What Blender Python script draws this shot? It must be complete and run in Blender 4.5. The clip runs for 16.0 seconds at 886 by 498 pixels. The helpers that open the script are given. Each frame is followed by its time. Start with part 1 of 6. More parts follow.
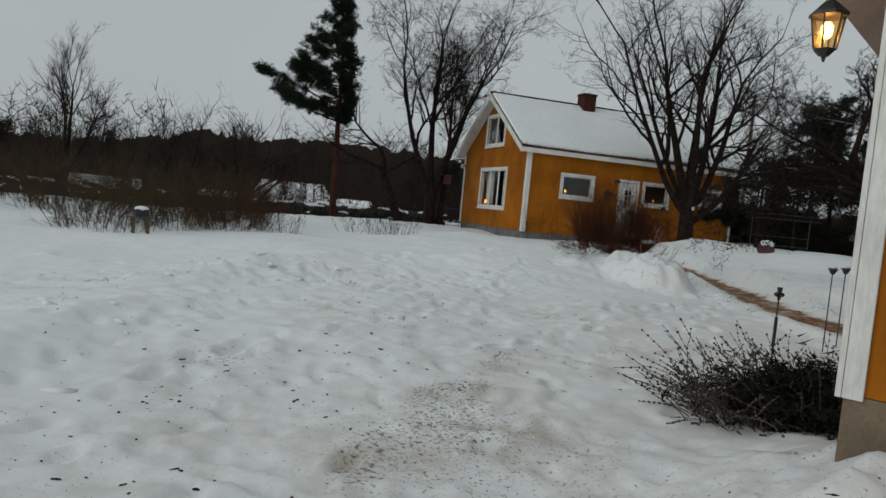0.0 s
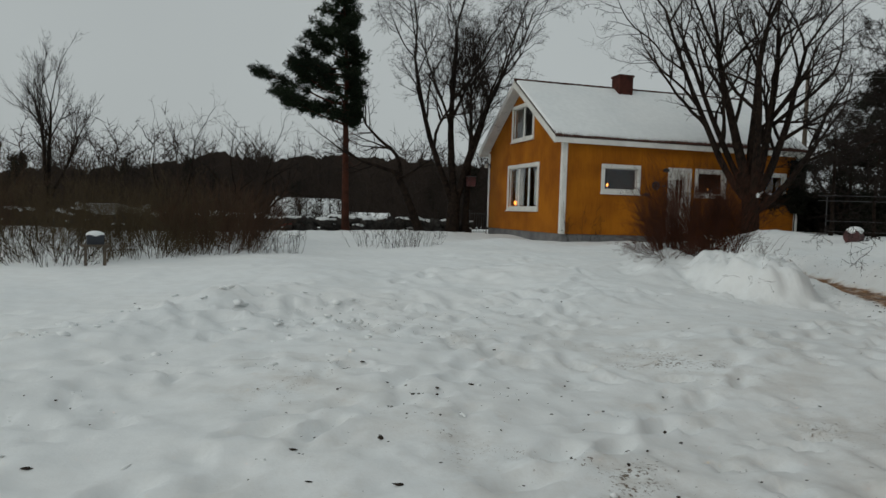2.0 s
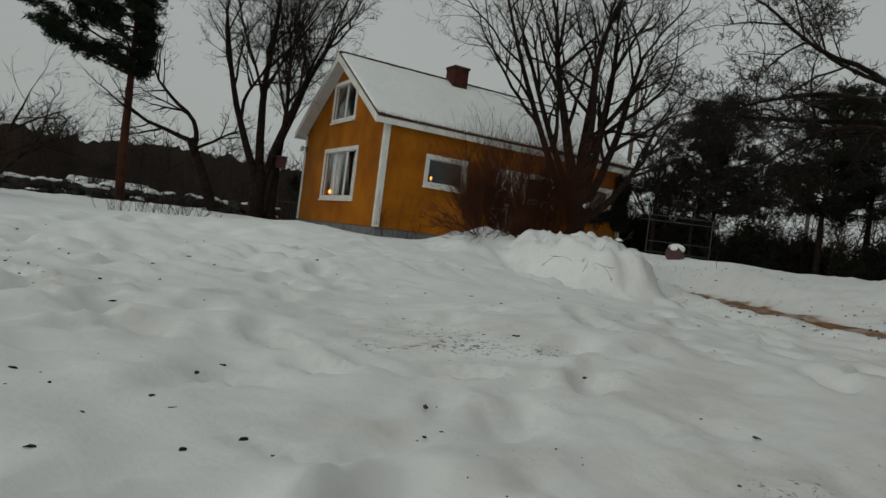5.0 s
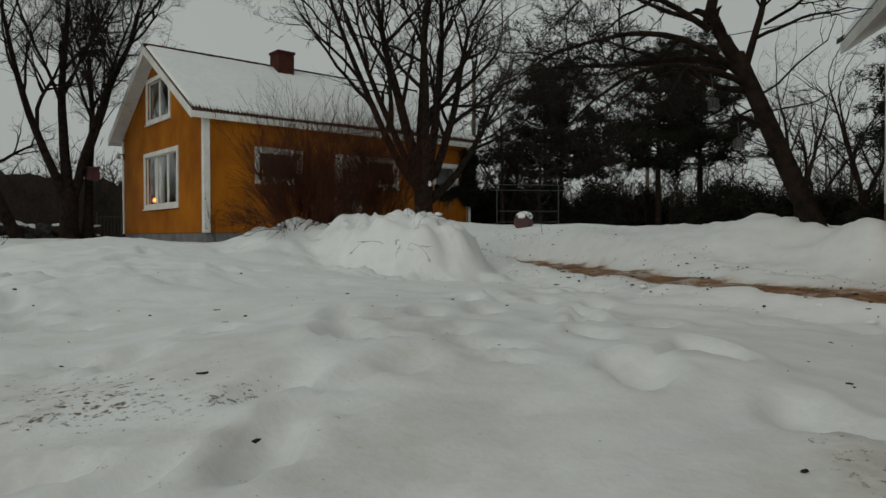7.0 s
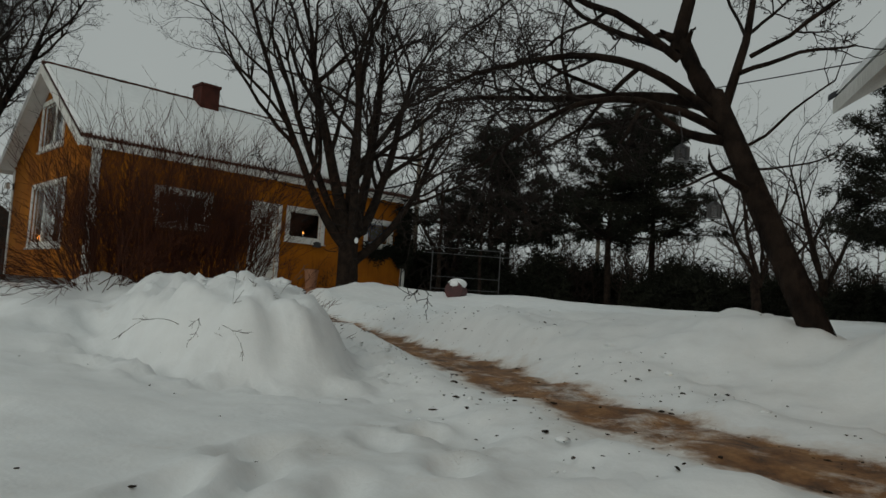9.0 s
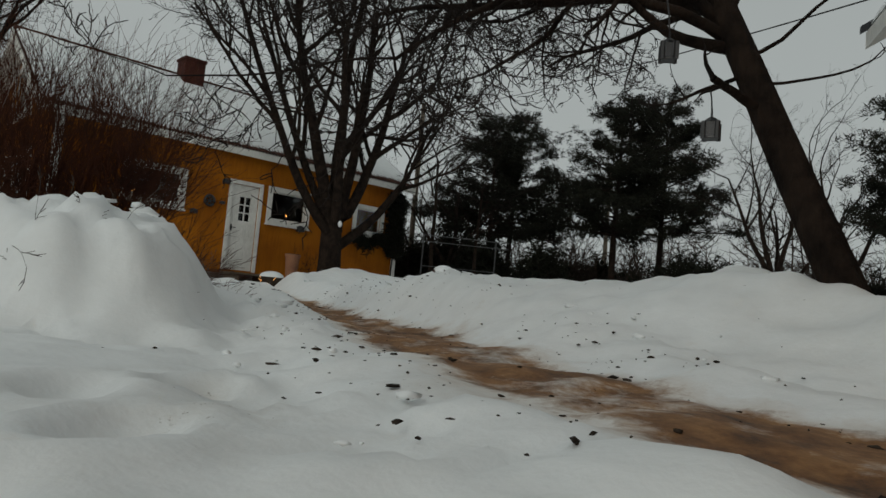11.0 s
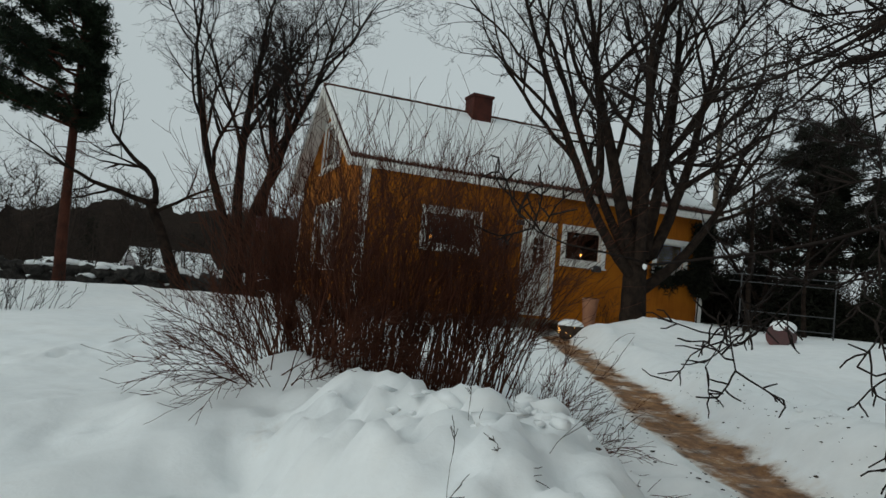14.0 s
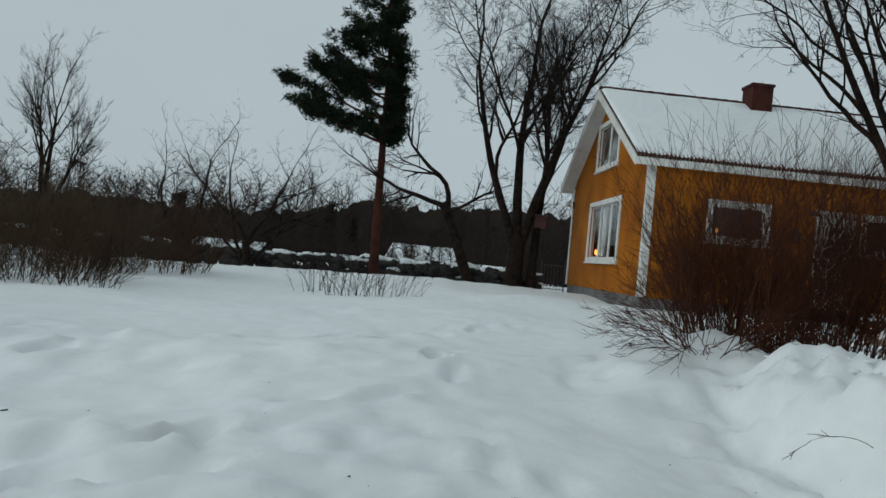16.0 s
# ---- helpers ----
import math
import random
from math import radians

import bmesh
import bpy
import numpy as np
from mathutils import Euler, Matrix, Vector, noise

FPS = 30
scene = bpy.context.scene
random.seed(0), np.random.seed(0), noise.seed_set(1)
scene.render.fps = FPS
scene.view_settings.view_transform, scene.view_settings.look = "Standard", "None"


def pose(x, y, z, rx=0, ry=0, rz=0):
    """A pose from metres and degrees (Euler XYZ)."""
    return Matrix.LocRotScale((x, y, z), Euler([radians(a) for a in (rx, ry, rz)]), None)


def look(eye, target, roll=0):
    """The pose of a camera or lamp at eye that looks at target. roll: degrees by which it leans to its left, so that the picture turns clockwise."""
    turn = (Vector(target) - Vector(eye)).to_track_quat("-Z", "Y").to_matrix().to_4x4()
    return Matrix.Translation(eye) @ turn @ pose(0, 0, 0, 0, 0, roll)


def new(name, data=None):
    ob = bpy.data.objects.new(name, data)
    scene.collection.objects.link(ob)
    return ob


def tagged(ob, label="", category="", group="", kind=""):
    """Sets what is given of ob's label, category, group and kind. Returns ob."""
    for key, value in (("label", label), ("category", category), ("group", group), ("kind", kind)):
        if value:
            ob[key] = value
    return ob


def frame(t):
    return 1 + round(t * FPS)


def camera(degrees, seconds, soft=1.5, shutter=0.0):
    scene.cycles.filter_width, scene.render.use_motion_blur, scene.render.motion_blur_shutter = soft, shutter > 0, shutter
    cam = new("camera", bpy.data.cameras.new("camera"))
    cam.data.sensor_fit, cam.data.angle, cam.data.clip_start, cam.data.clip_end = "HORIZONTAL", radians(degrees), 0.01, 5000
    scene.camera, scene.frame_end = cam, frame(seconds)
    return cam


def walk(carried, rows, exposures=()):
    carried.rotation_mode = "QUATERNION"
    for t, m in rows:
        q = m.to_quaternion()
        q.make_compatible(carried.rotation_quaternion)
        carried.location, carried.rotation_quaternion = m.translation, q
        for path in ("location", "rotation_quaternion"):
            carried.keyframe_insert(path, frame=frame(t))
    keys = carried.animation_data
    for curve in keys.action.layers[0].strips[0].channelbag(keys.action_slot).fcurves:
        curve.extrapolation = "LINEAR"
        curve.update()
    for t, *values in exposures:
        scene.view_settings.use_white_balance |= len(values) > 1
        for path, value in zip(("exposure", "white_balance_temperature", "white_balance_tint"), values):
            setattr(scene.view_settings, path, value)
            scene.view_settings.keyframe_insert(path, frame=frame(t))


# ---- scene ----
cam = camera(65.0, 16.0)
PATH = [
    (0, (-10.162, -22.175, 0.722), (-9.533, -20.280, 0.593), 5.4),
    (0.5, (-9.976, -21.679, 0.563), (-9.361, -19.784, 0.383), 5.6),
    (1, (-9.836, -20.988, 0.508), (-9.267, -19.082, 0.303), 6.0),
    (1.5, (-9.718, -20.232, 0.584), (-9.176, -18.313, 0.429), 3.2),
    (2, (-9.407, -19.290, 0.600), (-8.841, -17.375, 0.492), 1.8),
    (2.5, (-9.051, -18.405, 0.575), (-8.429, -16.506, 0.491), 5.5),
    (3, (-8.680, -17.542, 0.480), (-7.981, -15.669, 0.433), 4.5),
    (3.5, (-8.353, -16.844, 0.268), (-7.543, -15.016, 0.316), 4.8),
    (6, (-7.260, -17.108, -0.167), (-6.124, -15.465, -0.258), 5.2),
    (6.5, (-6.998, -16.781, -0.165), (-5.763, -15.208, -0.178), 2.0),
    (7, (-6.614, -16.576, -0.092), (-5.312, -15.059, -0.126), -0.1),
    (7.5, (-6.091, -16.437, -0.173), (-4.740, -14.963, -0.231), -0.6),
    (8, (-5.463, -16.295, -0.350), (-4.078, -14.852, -0.387), 9.5),
    (8.5, (-4.887, -15.884, -0.184), (-3.492, -14.460, -0.019), 8.4),
    (9, (-4.763, -15.471, 0.080), (-3.370, -14.043, 0.223), 3.5),
    (11.5, (-3.381, -15.040, -0.256), (-2.025, -13.578, -0.098), 5.9),
    (12, (-3.371, -15.016, -0.152), (-1.976, -13.583, -0.095), 8.9),
    (12.5, (-3.481, -14.783, -0.066), (-1.974, -13.471, 0.005), 6.4),
    (13, (-3.509, -14.738, 0.126), (-2.045, -13.377, 0.194), 6.2),
    (13.5, (-3.235, -14.185, 0.423), (-2.143, -12.512, 0.536), 7.1),
    (14, (-3.561, -13.457, 0.539), (-2.817, -11.604, 0.650), 5.5),
    (14.5, (-3.954, -13.211, 0.547), (-3.482, -11.269, 0.625), 6.1),
    (15, (-4.287, -13.316, 0.418), (-3.936, -11.353, 0.572), 2.9),
    (15.5, (-4.682, -13.709, 0.313), (-4.516, -11.718, 0.420), 1.9),
    (16, (-4.976, -14.292, 0.429), (-4.864, -12.296, 0.458), 5.4),
]
EXPOSURES = [(0.0, -0.20, 6500, 7), (2.0, -0.21, 6600, 6), (3.5, -0.45, 6750, 5), (7.0, -0.43, 6900, 5), (8.5, -0.57, 6800, 4), (9.0, -0.51, 6750, 4), (11.5, -0.31, 6700, 5), (12.0, -0.16, 6650, 5), (12.5, -0.13, 6700, 5), (13.2, -0.06, 6500, 4), (14.0, 0.0, 6350, 3), (15.5, 0.07, 6100, 2), (16.0, -0.03, 6050, 2)]
walk(cam, [(t, look(eye, target, roll)) for t, eye, target, roll in PATH], EXPOSURES)

# ---- world and light: a dull overcast winter afternoon ----
world = bpy.data.worlds.new("overcast_sky")
scene.world = world
world.use_nodes = True
wn, wl = world.node_tree.nodes, world.node_tree.links
wn.clear()
sky = wn.new("ShaderNodeTexSky")
sky.sky_type, sky.sun_disc = "NISHITA", False
sky.sun_elevation, sky.sun_rotation = radians(26), radians(252)
sky.air_density, sky.dust_density, sky.ozone_density = 1.0, 4.0, 1.0
grey = wn.new("ShaderNodeHueSaturation")
grey.inputs["Saturation"].default_value, grey.inputs["Value"].default_value = 0.25, 0.9
cloud = wn.new("ShaderNodeTexNoise")
cloud.inputs["Scale"].default_value, cloud.inputs["Detail"].default_value = 1.6, 4
cloud_ramp = wn.new("ShaderNodeMapRange")
cloud_ramp.inputs["To Min"].default_value, cloud_ramp.inputs["To Max"].default_value = 0.88, 1.1
deck = wn.new("ShaderNodeMix")
deck.data_type = "RGBA"
deck.inputs[0].default_value = 0.88
deck.inputs[7].default_value = (5.9, 6.35, 6.6, 1)
veil = wn.new("ShaderNodeMix")
veil.data_type, veil.blend_type = "RGBA", "MULTIPLY"
veil.inputs[0].default_value = 1.0
back = wn.new("ShaderNodeBackground")
back.inputs["Strength"].default_value = 0.085
wout = wn.new("ShaderNodeOutputWorld")
wl.new(sky.outputs[0], grey.inputs["Color"])
wl.new(grey.outputs[0], deck.inputs[6])
wl.new(cloud.outputs[0], cloud_ramp.inputs["Value"])
wl.new(deck.outputs[2], veil.inputs[6])
wl.new(cloud_ramp.outputs[0], veil.inputs[7])
wl.new(veil.outputs[2], back.inputs["Color"])
wl.new(back.outputs[0], wout.inputs["Surface"])
sun_data = bpy.data.lights.new("veiled_sun", "SUN")
sun_data.energy, sun_data.angle, sun_data.color = 0.65, radians(40), (1.0, 0.97, 0.93)
sun = new("veiled_sun", sun_data)
sun.matrix_world = look((-27, -9, 14), (0, 0, 0))


# ---- materials ----
def material(name, rough=0.8, metal=0.0):
    m = bpy.data.materials.new(name)
    m.use_nodes = True
    b = m.node_tree.nodes["Principled BSDF"]
    b.inputs["Roughness"].default_value, b.inputs["Metallic"].default_value = rough, metal
    if rough >= 0.8:
        b.inputs["Specular IOR Level"].default_value = 0.12
    return m, m.node_tree.nodes, m.node_tree.links, b


def noise_node(n, l, scale, detail=5, stretch=None, rough=0.55):
    co = n.new("ShaderNodeTexCoord")
    t = n.new("ShaderNodeTexNoise")
    t.inputs["Scale"].default_value, t.inputs["Detail"].default_value, t.inputs["Roughness"].default_value = scale, detail, rough
    if stretch:
        mp = n.new("ShaderNodeMapping")
        mp.inputs["Scale"].default_value = stretch
        l.new(co.outputs["Object"], mp.inputs["Vector"])
        l.new(mp.outputs[0], t.inputs["Vector"])
    else:
        l.new(co.outputs["Object"], t.inputs["Vector"])
    return t


def ramp_node(n, l, source, stops):
    r = n.new("ShaderNodeValToRGB")
    while len(r.color_ramp.elements) < len(stops):
        r.color_ramp.elements.new(0.5)
    for e, (p, c) in zip(r.color_ramp.elements, stops):
        e.position, e.color = p, (*c, 1)
    l.new(source, r.inputs[0])
    return r


def mix_node(n, l, a, b, fac, mode="MIX"):
    m = n.new("ShaderNodeMix")
    m.data_type, m.blend_type = "RGBA", mode
    for socket, v in ((m.inputs[0], fac), (m.inputs[6], a), (m.inputs[7], b)):
        if hasattr(v, "is_linked"):
            l.new(v, socket)
        elif isinstance(v, tuple):
            socket.default_value = (*v, 1)
        else:
            socket.default_value = v
    return m.outputs[2]


def bump_node(n, l, b, source, strength=0.3, distance=0.02):
    k = n.new("ShaderNodeBump")
    k.inputs["Strength"].default_value, k.inputs["Distance"].default_value = strength, distance
    l.new(source, k.inputs["Height"])
    l.new(k.outputs[0], b.inputs["Normal"])


def rough_paint(name, light, dark, scale=3.0, rough=0.75, grain=40.0, stretch=(1, 1, 0.15), bump=0.25, island=0.0):
    """Two-scale variation: large stains and a fine grain, with a grain bump."""
    m, n, l, b = material(name, rough)
    big = noise_node(n, l, scale)
    fine = noise_node(n, l, grain, 6, stretch)
    c = ramp_node(n, l, big.outputs[0], [(0.3, dark), (0.62, light)])
    f = ramp_node(n, l, fine.outputs[0], [(0.3, (0.72, 0.72, 0.72)), (0.7, (1.08, 1.08, 1.08))])
    col = mix_node(n, l, c.outputs[0], f.outputs[0], 0.7, "MULTIPLY")
    if island:
        g = n.new("ShaderNodeNewGeometry")
        v = ramp_node(n, l, g.outputs["Random Per Island"], [(0, (1 - island,) * 3), (1, (1 + island,) * 3)])
        col = mix_node(n, l, col, v.outputs[0], 1.0, "MULTIPLY")
    l.new(col, b.inputs["Base Color"])
    bump_node(n, l, b, fine.outputs[0], bump, 0.05 if bump >= 0.9 else 0.01)
    return m


def glowing(name, colour, strength):
    m, n, l, b = material(name, 0.5)
    b.inputs["Base Color"].default_value = (*colour, 1)
    b.inputs["Emission Color"].default_value = (*colour, 1)
    b.inputs["Emission Strength"].default_value = strength
    return m


def glass_material(name, tint, rough=0.03):
    m, n, l, b = material(name, rough)
    b.inputs["Base Color"].default_value = (*tint, 1)
    b.inputs["Transmission Weight"].default_value = 1.0
    b.inputs["IOR"].default_value = 1.45
    return m


def snow_material(name, dirt=True):
    m, n, l, b = material(name, 0.7)
    big = noise_node(n, l, 0.55, 4)
    mid = noise_node(n, l, 6.5, 7)
    fine = noise_node(n, l, 60.0, 5)
    c = ramp_node(n, l, big.outputs[0], [(0.3, (0.775, 0.805, 0.815)), (0.7, (0.84, 0.86, 0.86))])
    col = mix_node(n, l, c.outputs[0], ramp_node(n, l, mid.outputs[0], [(0.3, (0.93, 0.93, 0.93)), (0.65, (1.02, 1.02, 1.02))]).outputs[0], 0.8, "MULTIPLY")
    if dirt:
        grit = n.new("ShaderNodeAttribute")
        grit.attribute_name = "grit"
        sand = n.new("ShaderNodeAttribute")
        sand.attribute_name = "sand"
        # worn yard: faint brown dust, with darker crumbs
        dust = noise_node(n, l, 2.2, 8, None, 0.7)
        dustf = n.new("ShaderNodeMath")
        dustf.operation = "MULTIPLY"
        l.new(ramp_node(n, l, dust.outputs[0], [(0.42, (0, 0, 0)), (0.74, (0.85, 0.85, 0.85))]).outputs[0], dustf.inputs[0])
        l.new(grit.outputs["Fac"], dustf.inputs[1])
        col = mix_node(n, l, col, (0.40, 0.35, 0.29), dustf.outputs[0])
        crumb = noise_node(n, l, 34.0, 6, None, 0.75)
        dense = n.new("ShaderNodeMath")
        dense.operation = "MULTIPLY_ADD"
        dense.inputs[1].default_value = 0.17
        l.new(grit.outputs["Fac"], dense.inputs[0])
        l.new(crumb.outputs[0], dense.inputs[2])
        crumbf = n.new("ShaderNodeMapRange")
        crumbf.inputs["From Min"].default_value, crumbf.inputs["From Max"].default_value = 0.735, 0.80
        l.new(dense.outputs[0], crumbf.inputs["Value"])
        col = mix_node(n, l, col, (0.14, 0.105, 0.075), crumbf.outputs[0])
        # sanded path, broken up where snow shows through
        brk = noise_node(n, l, 2.6, 10, None, 0.72)
        add = n.new("ShaderNodeMath")
        add.operation = "ADD"
        l.new(sand.outputs["Fac"], add.inputs[0])
        l.new(brk.outputs[0], add.inputs[1])
        tone = noise_node(n, l, 5.0, 9, None, 0.74)
        sandc = ramp_node(n, l, tone.outputs[0], [(0.36, (0.052, 0.022, 0.006)), (0.48, (0.165, 0.070, 0.019)), (0.60, (0.29, 0.145, 0.052)), (0.71, (0.60, 0.50, 0.38))])
        hard = n.new("ShaderNodeMapRange")
        hard.inputs["From Min"].default_value, hard.inputs["From Max"].default_value = 0.80, 0.97
        l.new(add.outputs[0], hard.inputs["Value"])
        halo = n.new("ShaderNodeMapRange")
        halo.inputs["From Min"].default_value, halo.inputs["From Max"].default_value = 0.62, 0.92
        halo.inputs["To Max"].default_value = 0.55
        l.new(add.outputs[0], halo.inputs["Value"])
        col = mix_node(n, l, col, (0.50, 0.38, 0.27), halo.outputs[0])
        col = mix_node(n, l, col, sandc.outputs[0], hard.outputs[0])
    l.new(col, b.inputs["Base Color"])
    b.inputs["Subsurface Weight"].default_value = 0.0
    h = n.new("ShaderNodeMath")
    h.operation = "MULTIPLY_ADD"
    h.inputs[1].default_value = 0.16
    l.new(fine.outputs[0], h.inputs[0])
    l.new(mid.outputs[0], h.inputs[2])
    bump_node(n, l, b, h.outputs[0], 0.20, 0.04)
    return m


SNOW_GROUND = snow_material("trodden_snow", True)
SNOW = snow_material("fresh_snow", False)
OCHRE = rough_paint("ochre_painted_boards", (0.40, 0.136, 0.009), (0.22, 0.066, 0.006), 0.8, 0.8, 30, (1, 1, 0.06), 0.3)
WHITE = rough_paint("white_paint", (0.78, 0.77, 0.73), (0.62, 0.61, 0.57), 2.0, 0.6, 50, (1, 1, 0.2), 0.15)
PLINTH = rough_paint("grey_plinth", (0.20, 0.20, 0.20), (0.12, 0.12, 0.125), 2.5, 0.9, 60, None, 0.5)
STONE_PLINTH = rough_paint("brown_stone_plinth", (0.22, 0.17, 0.12), (0.12, 0.09, 0.065), 3.0, 0.9, 40, None, 0.6)
TILE = rough_paint("red_roof_tile", (0.085, 0.040, 0.030), (0.04, 0.022, 0.018), 3.0, 0.8, 60, None, 0.4)
BARK = rough_paint("dark_bark", (0.027, 0.018, 0.013), (0.007, 0.005, 0.004), 7.0, 0.95, 22, (1, 1, 0.3), 0.95)
PINEBARK = rough_paint("red_pine_bark", (0.075, 0.027, 0.017), (0.03, 0.014, 0.010), 3.0, 0.95, 22, (1, 1, 0.3), 0.9)
TWIG = rough_paint("twig_bark", (0.026, 0.020, 0.017), (0.013, 0.010, 0.009), 3.0, 0.9, 60, None, 0.2)
REDTWIG = rough_paint("red_brown_twig", (0.085, 0.031, 0.017), (0.036, 0.014, 0.009), 3.0, 0.85, 60, None, 0.2)
NEEDLE = rough_paint("pine_needles", (0.016, 0.025, 0.012), (0.006, 0.010, 0.006), 0.8, 0.8, 30, None, 0.1, 0.35)
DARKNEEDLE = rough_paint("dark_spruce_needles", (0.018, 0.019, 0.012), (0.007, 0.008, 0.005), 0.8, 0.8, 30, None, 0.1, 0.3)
FARWOOD = rough_paint("far_bare_wood", (0.040, 0.029, 0.023), (0.022, 0.017, 0.014), 0.05, 0.95, 10, None, 0.1, 0.3)
ROCK = rough_paint("field_stone", (0.05, 0.046, 0.042), (0.018, 0.017, 0.016), 2.0, 0.95, 30, None, 0.8, 0.25)
BRICKRED = rough_paint("chimney_brick", (0.085, 0.028, 0.021), (0.045, 0.019, 0.016), 4.0, 0.9, 40, None, 0.5)
BLACK = rough_paint("black_iron", (0.03, 0.03, 0.032), (0.016, 0.016, 0.018), 5, 0.5, 60, None, 0.1)
GREYMETAL = rough_paint("galvanised_steel", (0.05, 0.052, 0.055), (0.03, 0.03, 0.032), 5, 0.5, 60, None, 0.1)
# near-black colour stands in for the shade of unlit rooms
ROOMSHADE = rough_paint("room_shade_paint", (0.045, 0.037, 0.030), (0.025, 0.021, 0.018), 1.0, 0.9, 20, None, 0.1)
CURTAIN = rough_paint("white_curtain", (0.72, 0.71, 0.68), (0.6, 0.6, 0.58), 3.0, 0.9, 30, (1, 1, 0.1), 0.1)
CLAY = rough_paint("terracotta", (0.34, 0.17, 0.10), (0.25, 0.12, 0.075), 3, 0.85, 40, None, 0.2)
PANE = glass_material("window_glass", (0.9, 0.93, 0.95))
DIMGLASS = glass_material("dark_lantern_glass", (0.05, 0.05, 0.055), 0.25)
DIMGLASS.node_tree.nodes["Principled BSDF"].inputs["Transmission Weight"].default_value = 0.5
DIMGLASS.node_tree.nodes["Principled BSDF"].inputs["Specular IOR Level"].default_value = 0.15
AMBERGLASS = glass_material("lamp_glass", (1.0, 0.8, 0.5), 0.12)
FLAME = glowing("candle_glow", (1.0, 0.30, 0.05), 4.5)
BULB = glowing("warm_bulb", (1.0, 0.52, 0.14), 26.0)
FAIRY = glowing("string_light", (1.0, 0.42, 0.12), 6.0)


# ---- mesh helpers ----
def mesh_object(name, verts, faces, mat, parent=None, label="", smooth=False):
    me = bpy.data.meshes.new(name)
    me.from_pydata([tuple(v) for v in verts], [], faces)
    me.materials.append(mat)
    if smooth:
        me.polygons.foreach_set("use_smooth", [True] * len(me.polygons))
    me.update()
    ob = new(name, me)
    if parent is not None:
        ob.parent = parent
    if label:
        ob["label"] = label
    return ob


def part(name, bm, mat, parent, label=""):
    me = bpy.data.meshes.new(name)
    bm.to_mesh(me)
    bm.free()
    me.materials.append(mat)
    ob = new(name, me)
    if parent is not None:
        ob.parent = parent
    if label:
        ob["label"] = label
    return ob


def thing(name, place, turn, label, category, group="", kind=""):
    ob = new(name)
    ob.matrix_basis = pose(*place, 0, 0, turn)
    return tagged(ob, label, category, group, kind)


def box_into(bm, lo, hi, bevel=0.0):
    c = [(a + b) / 2 for a, b in zip(lo, hi)]
    s = [abs(b - a) for a, b in zip(lo, hi)]
    got = bmesh.ops.create_cube(bm, size=1.0, matrix=Matrix.Translation(c) @ Matrix.Diagonal((*s, 1)))
    if bevel:
        edges = {e for v in got["verts"] for e in v.link_edges}
        bmesh.ops.bevel(bm, geom=list(edges), offset=bevel, segments=2, affect="EDGES", profile=0.6)


def box(name, lo, hi, mat, parent, label="", bevel=0.006):
    bm = bmesh.new()
    box_into(bm, lo, hi, bevel)
    return part(name, bm, mat, parent, label)


def cyl_into(bm, a, b, ra, rb, seg=10):
    a, b = Vector(a), Vector(b)
    d = b - a
    m = Matrix.Translation((a + b) / 2) @ d.to_track_quat("Z", "Y").to_matrix().to_4x4()
    bmesh.ops.create_cone(bm, cap_ends=True, segments=seg, radius1=ra, radius2=rb, depth=d.length, matrix=m)


def wall_pieces(bm, u0, u1, z0, z1, holes, place):
    """A wall of thickness 0.16 with real openings: boxes butted round the holes. place(u, w, z) turns wall coordinates into local ones."""
    us = sorted({u0, u1, *[h[0] for h in holes], *[h[1] for h in holes]})
    for a, b in zip(us, us[1:]):
        mid = (a + b) / 2
        cuts = sorted((h[2], h[3]) for h in holes if h[0] < mid < h[1])
        z = z0
        for c, d in [*cuts, (z1, z1)]:
            if c - z > 1e-4:
                vs = [bm.verts.new(place(u, w, zz)) for u in (a, b) for w in (0, 0.16) for zz in (z, c)]
                for f in ((0, 1, 3, 2), (4, 6, 7, 5), (0, 4, 5, 1), (2, 3, 7, 6), (0, 2, 6, 4), (1, 5, 7, 3)):
                    bm.faces.new([vs[i] for i in f])
            z = d
    bmesh.ops.remove_doubles(bm, verts=bm.verts, dist=1e-4)
    bmesh.ops.recalc_face_normals(bm, faces=bm.faces)


